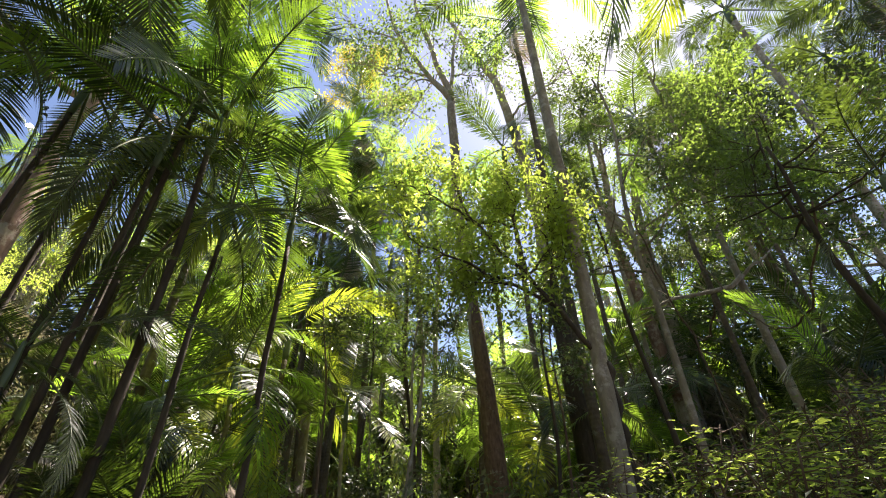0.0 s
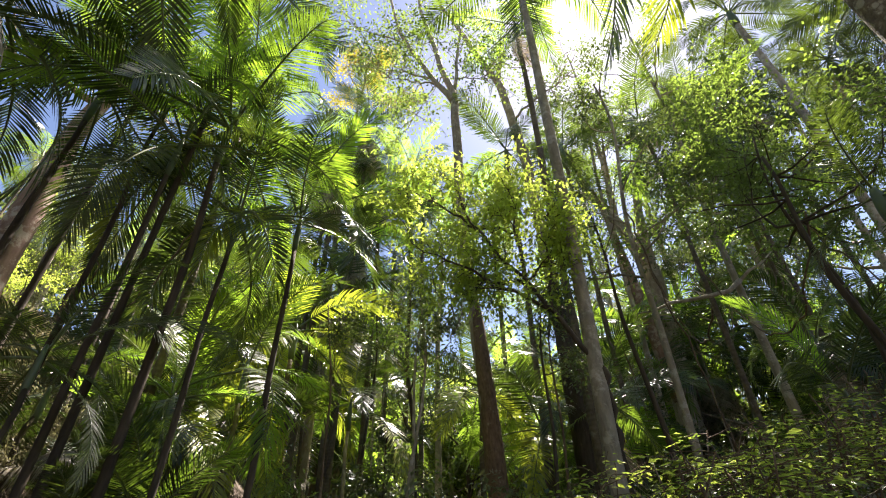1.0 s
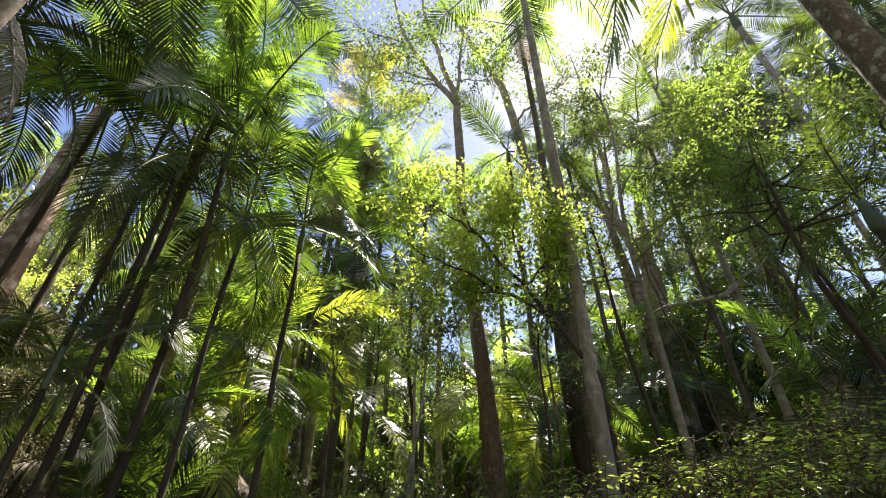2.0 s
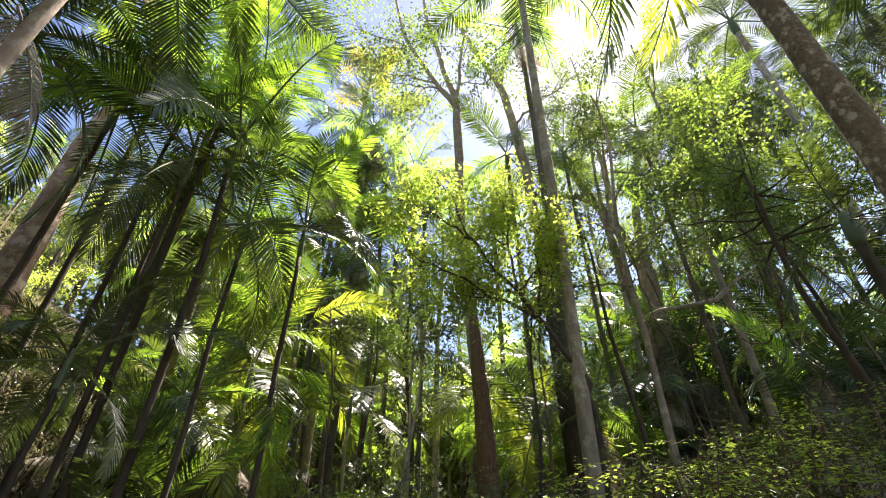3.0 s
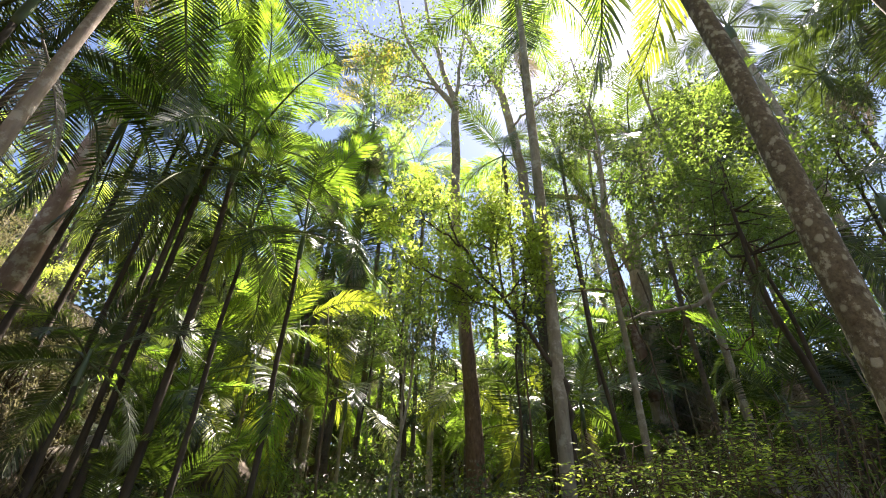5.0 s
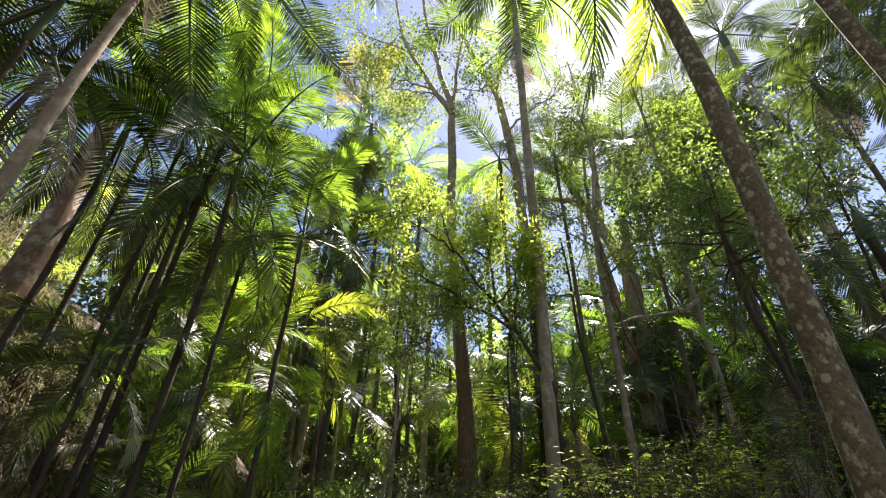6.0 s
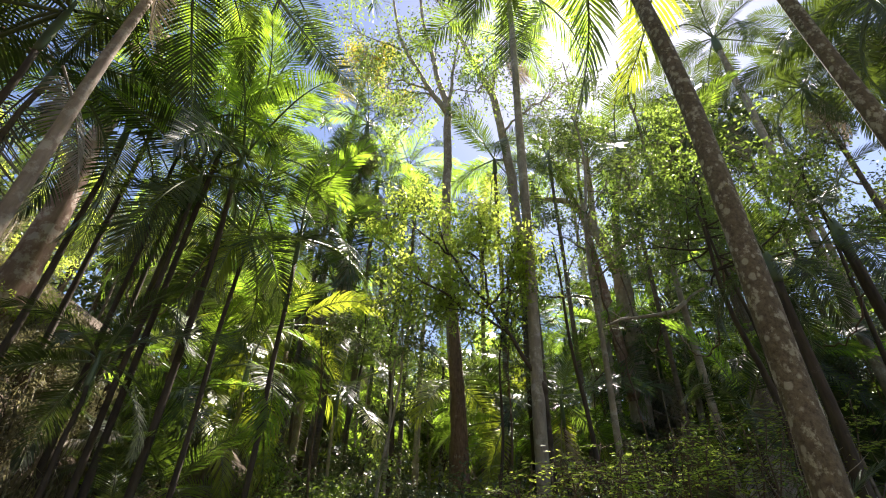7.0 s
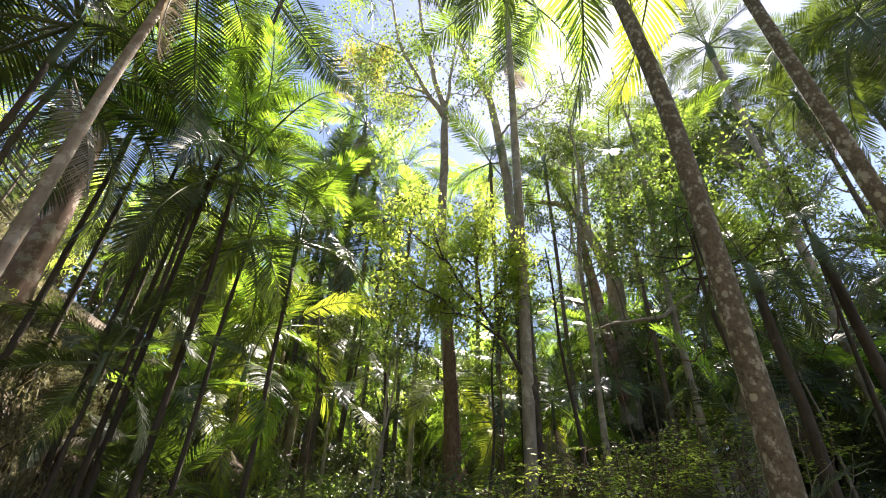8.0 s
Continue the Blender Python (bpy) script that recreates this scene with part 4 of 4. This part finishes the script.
def spray_bush(x, y, top, spread, leaf, seed, foliage, label):
    """A bush on thin bare stems that carries its leaves in flat sprays near the top."""
    rng = np.random.default_rng(seed)
    z0 = ground_z(x, y)
    h = top - z0
    ob = thing("bush", x, y, z0, label, "bush", "bushes beside the track")
    spots, ways = [], []
    for i in range(6):
        a = i * 2.4 + rng.uniform(-0.5, 0.5)
        reach, rise = spread * rng.uniform(0.3, 1.0), h * rng.uniform(0.84, 1.0)
        u = np.linspace(0, 1, 9)
        line = np.stack([reach * u ** 1.8 * math.cos(a), reach * u ** 1.8 * math.sin(a), -0.05 + (rise + 0.05) * u ** 0.9], 1)
        line[1:] += rng.normal(0, 0.025, (8, 3))
        s = Soup()
        s.tube(line, np.linspace(0.02, 0.006, 9), 6)
        for j in range(8):
            b = a + rng.uniform(-2.2, 2.2)
            start = line[-1] + (line[-3] - line[-1]) * rng.random()
            twig = branch_line(start, (math.cos(b), math.sin(b), 0.15), rng.uniform(0.25, 0.55), rng, 6, 0.16, -0.03)
            s.tube(twig, np.linspace(0.006, 0.002, 6), 4, 0, False)
            for k in range(9):
                f = 0.9 + 4.1 * k / 8
                c = twig[int(f)] + (twig[min(5, int(f) + 1)] - twig[int(f)]) * (f % 1)
                side = b + (1 if k % 2 else -1) * rng.uniform(0.5, 1.2)
                d = np.array([math.cos(side), math.sin(side), rng.uniform(-0.35, 0.1)])
                spots.append(c + d * leaf * 0.55)
                ways.append(d)
        for j in range(3):  # dead side twigs lower down
            twig = branch_line(line[rng.integers(3, 7)], rng.normal(0, 1, 3) * np.array([1, 1, 0.4]), rng.uniform(0.2, 0.5), rng, 5, 0.25, 0.0)
            s.tube(twig, np.linspace(0.006, 0.002, 5), 4, 0, False)
        part("stem", s.mesh("bush_stem", [BARK_BROWN], True), ob)
    s = Soup()
    s.leaves(np.array(spots), np.array(ways), rng.normal(0, 0.3, (len(spots), 3)) + np.array([0, 0, 1.0]), leaf, leaf * 0.5, rng, 0)
    part("crown", s.mesh("bush_leaves", [foliage]), ob)


for i, (x, y, top, spread) in enumerate([(1.65, 3.9, 2.42, 0.5), (2.3, 3.7, 2.55, 0.5), (2.85, 4.05, 2.78, 0.55), (3.4, 4.25, 2.95, 0.55), (3.95, 4.5, 3.1, 0.6), (4.6, 4.75, 3.35, 0.65), (5.3, 4.9, 3.6, 0.7), (6.2, 5.3, 3.9, 0.75), (2.6, 4.9, 2.85, 0.6), (3.6, 5.3, 3.15, 0.65), (1.5, 5.2, 2.6, 0.6)]):
    spray_bush(x, y, top, spread, (0.075, 0.085, 0.065)[i % 3], 960 + i, (LEAF_LIGHT, LEAF_LIGHT, LEAF_MID)[i % 3], ("bush with bright yellow-green leaves on bare brown stems", "bush with light green leaves in flat sprays", "bush with green leaves on thin brown stems")[i % 3])
young_palm(4.5, 3.7, 7, 0.5, 484, stem=1.5, low=-15, fronds=FRONDS_FINE, label="young palm with feathery fronds under the bushes")
young_palm(3.4, 3.2, 6, 0.38, 485, stem=1.2, low=-15, fronds=FRONDS_FINE, label="young palm with feathery fronds under the bushes")

# bare fallen branches among the shrubs
def dead_branch(x, y, z, az, length, seed):
    """A dry forked branch lying across the undergrowth, its butt on the ground."""
    rng = np.random.default_rng(seed)
    ob = thing("fallen_branch", x, y, ground_z(x, y), "dry grey-brown fallen branch with bare twigs lying in the undergrowth", "branch", "fallen branches")
    d = np.array([math.cos(radians(az)), math.sin(radians(az)), z / length])
    main = branch_line((0, 0, 0), d, length, rng, 9, 0.12, 0.0)
    s = Soup()
    s.tube(main, np.linspace(0.032, 0.008, 9), 6)
    for k in range(7):
        tw = branch_line(main[rng.integers(2, 9)], d + rng.normal(0, 0.7, 3), length * rng.uniform(0.2, 0.45), rng, 6, 0.25, 0.05)
        s.tube(tw, np.linspace(0.012, 0.003, 6), 4, 0, False)
        for m in range(2):
            t2 = branch_line(tw[rng.integers(2, 6)], d + rng.normal(0, 1.0, 3), length * rng.uniform(0.08, 0.2), rng, 4, 0.3, 0.0)
            s.tube(t2, np.linspace(0.006, 0.002, 4), 3, 0, False)
    part("branch", s.mesh("branch", [BARK_PALE], True), ob)


for x, y, z, az, length, k in [(4.6, 2.4, 2.1, 125, 3.2, 1), (3.5, 3.6, 2.3, 20, 3.0, 2), (5.2, 2.2, 2.2, 150, 3.0, 3), (2.6, 4.6, 2.2, -15, 3.2, 4), (4.4, 4.2, 2.5, 165, 3.0, 5), (5.6, 3.2, 2.3, 100, 3.0, 6), (3.2, 5.4, 2.6, -30, 3.2, 7)]:
    dead_branch(x, y, z, az, length, 900 + k)

young_palm(-4.4, 5.9, 7, 0.5, 480, stem=0.2, fronds=FRONDS_SHADED)
young_palm(-8.3, 9.8, 9, 0.62, 482, stem=0.9, low=0, fronds=FRONDS_FINE, label="young palm with dark feathery fronds on the sunny bank")
arching_palm = young_palm(-6.4, 10.0, 8, 0.8, 483, stem=1.5, low=0, fronds=FRONDS_SHADED, label="young palm with two bright fronds arching from dark ones")
part("frond", FRONDS_LIT[2], arching_palm, "bright green arching frond", frond_pose(1.7, -28, 24, 15, 0.95, 0.02))
part("frond", FRONDS_YELLOW[0], arching_palm, "arching frond with a yellow tip", frond_pose(1.5, -34, 8, -10, 0.95, 0.02))
pale_palm = young_palm(-5.3, 6.6, 8, 0.5, 481, stem=0.5, low=-20, label="young palm on the bank with pale arching fronds")
# the dry leaf's pale colour paints a white sun glint on these two fronds
part("dead_frond", FRONDS_DRY[0], pale_palm, "pale frond with the sun's glint put into its colour", frond_pose(0.75, 300, 20, 0, 0.5, 0.02))
part("dead_frond", FRONDS_DRY[1], pale_palm, "pale frond with the sun's glint put into its colour", frond_pose(0.7, 250, 15, 0, 0.45, 0.02))

# the sunny bank: scrub bushes and long dry grass
rng = random.Random(8)
for i in range(30):
    x, y = rng.uniform(-20, -7.5), rng.uniform(1.0, 15)
    if math.hypot(x, y) < 10:
        continue
    shrub(x, y, rng.uniform(0.7, 1.8), rng.uniform(0.6, 1.2), 5, rng.uniform(0.09, 0.14), 7, 700 + i, (SCRUB, LEAF_OLIVE, LEAF_LIGHT)[i % 3], label="pale scrub bush on the sunny bank", wide=0.35)

for i in range(26):
    shrub(rng.uniform(-9.0, -5.6), rng.uniform(3.6, 8.2), rng.uniform(0.4, 0.8), rng.uniform(0.3, 0.6), 4, 0.07, 5, 760 + i, (SCRUB, SCRUB, LEAF_OLIVE)[i % 3], label="low pale scrub bush on the bank", wide=0.3)


def grass_stuff():
    """Long arching grass and dead leaves over the bank, too many to count."""
    rng = np.random.default_rng(77)
    s = Soup()
    verts, faces, o = [], [], 0
    for i in range(2400):
        x, y = rng.uniform(-17, -4.6), rng.uniform(0.5, 15)
        z = ground_z(x, y)
        for j in range(9):
            a = rng.uniform(0, 6.283)
            h, reach, w = rng.uniform(0.12, 0.45), rng.uniform(0.15, 0.5), rng.uniform(0.005, 0.013)
            d = np.array([math.cos(a), math.sin(a), 0])
            q = np.array([-math.sin(a), math.cos(a), 0]) * w
            c = np.array([x, y, z - 0.03]) + rng.normal(0, 0.1, 3) * np.array([1, 1, 0])
            m = c + d * reach * 0.45 + np.array([0, 0, h])
            e = c + d * reach * 1.2 + np.array([0, 0, h * rng.uniform(0.3, 0.9)])
            verts += [c - q, c + q, m - q, m + q, e]
            faces += [(o, o + 1, o + 3, o + 2), (o + 2, o + 3, o + 4)]
            o += 5
    s.add(verts, faces)
    c = np.stack([rng.uniform(-17, 12, 9000), rng.uniform(0.5, 16, 9000), np.zeros(9000)], 1)
    c[:, 2] = [ground_z(p[0], p[1]) + 0.03 for p in c]
    s.leaves(c, rng.normal(0, 1, (9000, 3)) * np.array([1, 1, 0.3]), np.array([0, 0, 1.0]) + rng.normal(0, 0.3, (9000, 3)), 0.16, 0.07, rng, 1)
    tagged(new("grass", s.mesh("grass", [SCRUB, PALM_DRY])), "long dry grass and fallen brown leaves on the forest floor", "grass", "", "stuff")


grass_stuff()

# slender straight-stemmed young trees between the palms
rng = random.Random(47)
slim = []
while len(slim) < 28:
    a, d = radians(rng.uniform(-13, 50)), rng.uniform(8.5, 21)
    x, y = 0.3 + d * math.sin(a), -1.2 + d * math.cos(a)
    if any(math.hypot(x - q[0], y - q[1]) < 0.7 for q in slim) or abs((x - 0.4) - (y + 1.8) * 0.44) < 0.5:
        continue
    h = min(rng.uniform(6, 12), 1.6 + d * (0.5 if math.degrees(a) < 12 else 0.75))
    if shades_glade(x, y, h * 0.8, h, 0.7):
        continue
    k = len(slim)
    slim.append((x, y))
    broadleaf(x, y, h, rng.uniform(0.035, 0.075), 0.8, 0.9, 3, 0.1, 5, 0.3, 800 + k, rng.uniform(-0.6, 0.6), rng.uniform(-0.4, 0.4), (BARK_GREY, BARK_BROWN, BARK_DARK)[k % 3], (LEAF_MID, LEAF_DARK)[k % 2], label="slender young tree with thin straight stem and small crown", group="slender young trees", twigs=4, sub=3, wobble=0.12)

# ---- the forest behind ----
palm_kinds = [palm(-12.0, 16.0, 11.0, 0.085, 13, 1.05, 600, fronds=FRONDS_FAR, low=-35, yellow=1),
              palm(12.0, 14.0, 12.0, 0.085, 14, 1.05, 601, fronds=FRONDS_FAR, low=-30),
              palm(-9.0, 20.0, 14.0, 0.09, 13, 1.1, 602, fronds=FRONDS_FAR, low=-40, dry=2),
              palm(5.0, 22.0, 9.0, 0.08, 12, 1.0, 603, fronds=FRONDS_FAR, low=-30, yellow=2)]
tree_kinds = [broadleaf(-7.0, 24.0, 15.0, 0.18, 0.35, 3.2, 12, 0.16, 9, 0.6, 610, 0, 0, BARK_GREY, LEAF_DARK),
              broadleaf(13.0, 20.0, 17.0, 0.2, 0.35, 3.6, 12, 0.16, 9, 0.6, 611, 0, 0, BARK_DARK, LEAF_OLIVE),
              broadleaf(0.0, 26.0, 11.0, 0.14, 0.25, 2.8, 12, 0.16, 9, 0.6, 612, 0, 0, BARK_GREY, LEAF_LIGHT),
              broadleaf(18.0, 12.0, 16.0, 0.2, 0.4, 3.6, 12, 0.16, 9, 0.6, 613, 0, 0, BARK_GREY, LEAF_DARK)]
PALM_H, TREE_H = [10.0, 12.0, 11.0, 8.5], [14.5, 16.2, 10.5, 15.5]
rng = random.Random(11)
placed = []
for i in range(230):
    a = rng.uniform(-62, 66)
    d = rng.uniform(13, 40)
    x, y = 0.3 + d * math.sin(radians(a)), -1 + d * math.cos(radians(a))
    limit = 0.85 if -13 < a < 15 else (0.75 if a < 0 else 0.95)
    if abs(a) > 14 and i % 2 or a > 46 and i % 4:
        continue
    if any(math.hypot(x - q[0], y - q[1]) < 1.5 for q in placed) or (a < -34 and d < 27) or (25 < a < 42 and d < 17):
        continue
    placed.append((x, y))
    is_palm = i % 5 < 3
    j = rng.randrange(4)
    src, hh = (palm_kinds[j], PALM_H[j]) if is_palm else (tree_kinds[j], TREE_H[j])
    s = min(rng.uniform(0.75, 1.25), max(0.35, (limit * d - ground_z(x, y)) / (hh * 1.15)))
    z0 = ground_z(x, y)
    if 6 < y < 15.5 and abs((x - 0.4) - (y + 1.8) * 0.44) < 1.3:
        continue
    if shades_glade(x, y, z0 + s * hh * (0.8 if is_palm else 0.45), z0 + s * hh * 1.15, s * 2.4):
        continue
    q = copy_thing(src, pose(x, y, z0, 0, 0, rng.uniform(0, 360)))
    q.scale = (s, s, s)


def far_woods():
    """The woods in the distance, beyond the trees that can be told apart."""
    rng = np.random.default_rng(91)
    s = Soup()
    for i in range(170):
        a = radians(rng.uniform(-58, 66))
        d = rng.uniform(36, 52)
        x, y = d * math.sin(a), d * math.cos(a)
        z0, hgt = ground_z(x, y), rng.uniform(8, 16)
        s.tube([(x, y, z0), (x + rng.normal(0, 0.4), y, z0 + hgt * 0.5), (x + rng.normal(0, 0.6), y, z0 + hgt)], [0.16, 0.12, 0.05], 5, 1, False)
        k = 220
        c = np.array([x, y, z0]) + np.stack([rng.normal(0, 1.3, k), rng.normal(0, 1.3, k), hgt * rng.random(k) ** 0.7], 1)
        s.leaves(c, rng.normal(0, 1, (k, 3)), rng.normal(0, 0.5, (k, 3)) + np.array([0, 0, 1.0]), 0.75, 0.42, rng, 0)
    tagged(new("far_woods", s.mesh("far_woods", [LEAF_DARK, BARK_BROWN])), "dense dark green woods in the distance behind the palms", "woods", "", "stuff")


far_woods()
# lower storey: short palms, saplings and leafy bushes between the trunks
low_palms = [palm(-6.5, 14.0, 4.6, 0.07, 11, 0.9, 620, fronds=FRONDS_FAR, low=-30, yellow=2, dry=2, label="short palm in the lower storey with arching fronds"),
             palm(4.5, 14.0, 3.4, 0.06, 10, 0.85, 621, fronds=FRONDS_FAR, low=-25, yellow=1, dry=1, label="short palm in the lower storey with arching fronds"),
             palm(11.5, 12.0, 6.2, 0.07, 12, 0.95, 622, fronds=FRONDS_FAR, low=-40, dry=3, label="short palm in the lower storey with drooping fronds")]
saplings = [broadleaf(-2.0, 14.0, 5.5, 0.06, 0.12, 1.7, 12, 0.12, 9, 0.4, 630, 0, 0, BARK_DARK, LEAF_DARK, label="leafy sapling in the lower storey", group="saplings"),
            broadleaf(3.5, 17.0, 6.5, 0.06, 0.12, 1.9, 12, 0.13, 9, 0.45, 631, 0, 0, BARK_DARK, LEAF_MID, label="light green leafy sapling in the lower storey", group="saplings"),
            broadleaf(8.0, 15.0, 5.0, 0.06, 0.1, 1.9, 12, 0.12, 9, 0.4, 632, 0, 0, BARK_DARK, LEAF_OLIVE, label="olive green leafy sapling in the lower storey", group="saplings")]
rng = random.Random(23)
for i in range(330):
    a = rng.uniform(-60, 64)
    d = rng.uniform(9.5, 34)
    x, y = 0.3 + d * math.sin(radians(a)), -1 + d * math.cos(radians(a))
    if any(math.hypot(x - q[0], y - q[1]) < 0.9 for q in placed) or a < -30 or (abs(a) < 24 and i % 3 == 0) or (-32 < a < 16 and d < 12.5) or (a > 38 and d < 16):
        continue
    placed.append((x, y))
    s = rng.uniform(0.7, 1.35) * (1 + 0.02 * (d - 10))
    z0 = ground_z(x, y)
    if 6 < y < 15.5 and abs((x - 0.4) - (y + 1.8) * 0.44) < 1.3:
        continue
    if shades_glade(x, y, z0 + s * 2, z0 + s * 6, s * 1.7):
        continue
    if math.hypot(x - 7.3, y - 9.9) < 1.3:  # a gap in front of the massive tree
        rng.random()
        continue
    q = copy_thing(low_palms[i % 3] if i % 7 < 4 or (abs(a) < 46 and d < 20) else saplings[rng.randrange(3)], pose(x, y, ground_z(x, y), 0, 0, rng.uniform(0, 360)))
    q.scale = (s, s, s)
# sunlit trees along the top of the bank
rng = random.Random(31)
for i in range(18):
    x, y = rng.uniform(-34, -15), rng.uniform(1, 24)
    s = rng.uniform(0.45, 0.8)
    q = copy_thing(tree_kinds[(2, 1, 2, 0)[i % 4]], pose(x, y, ground_z(x, y), 0, 0, rng.uniform(0, 360)))
    q.scale = (s, s, s)
# unseen trees added behind and beside the track to cut the skylight
for i in range(26):
    a = radians(88 + i * 7.4)
    d = rng.uniform(6.5, 13)
    x, y = d * math.sin(a), -3 + d * math.cos(a)
    copy_thing((palm_kinds + tree_kinds)[i % 8], pose(x, y, ground_z(x, y), 0, 0, rng.uniform(0, 360)))
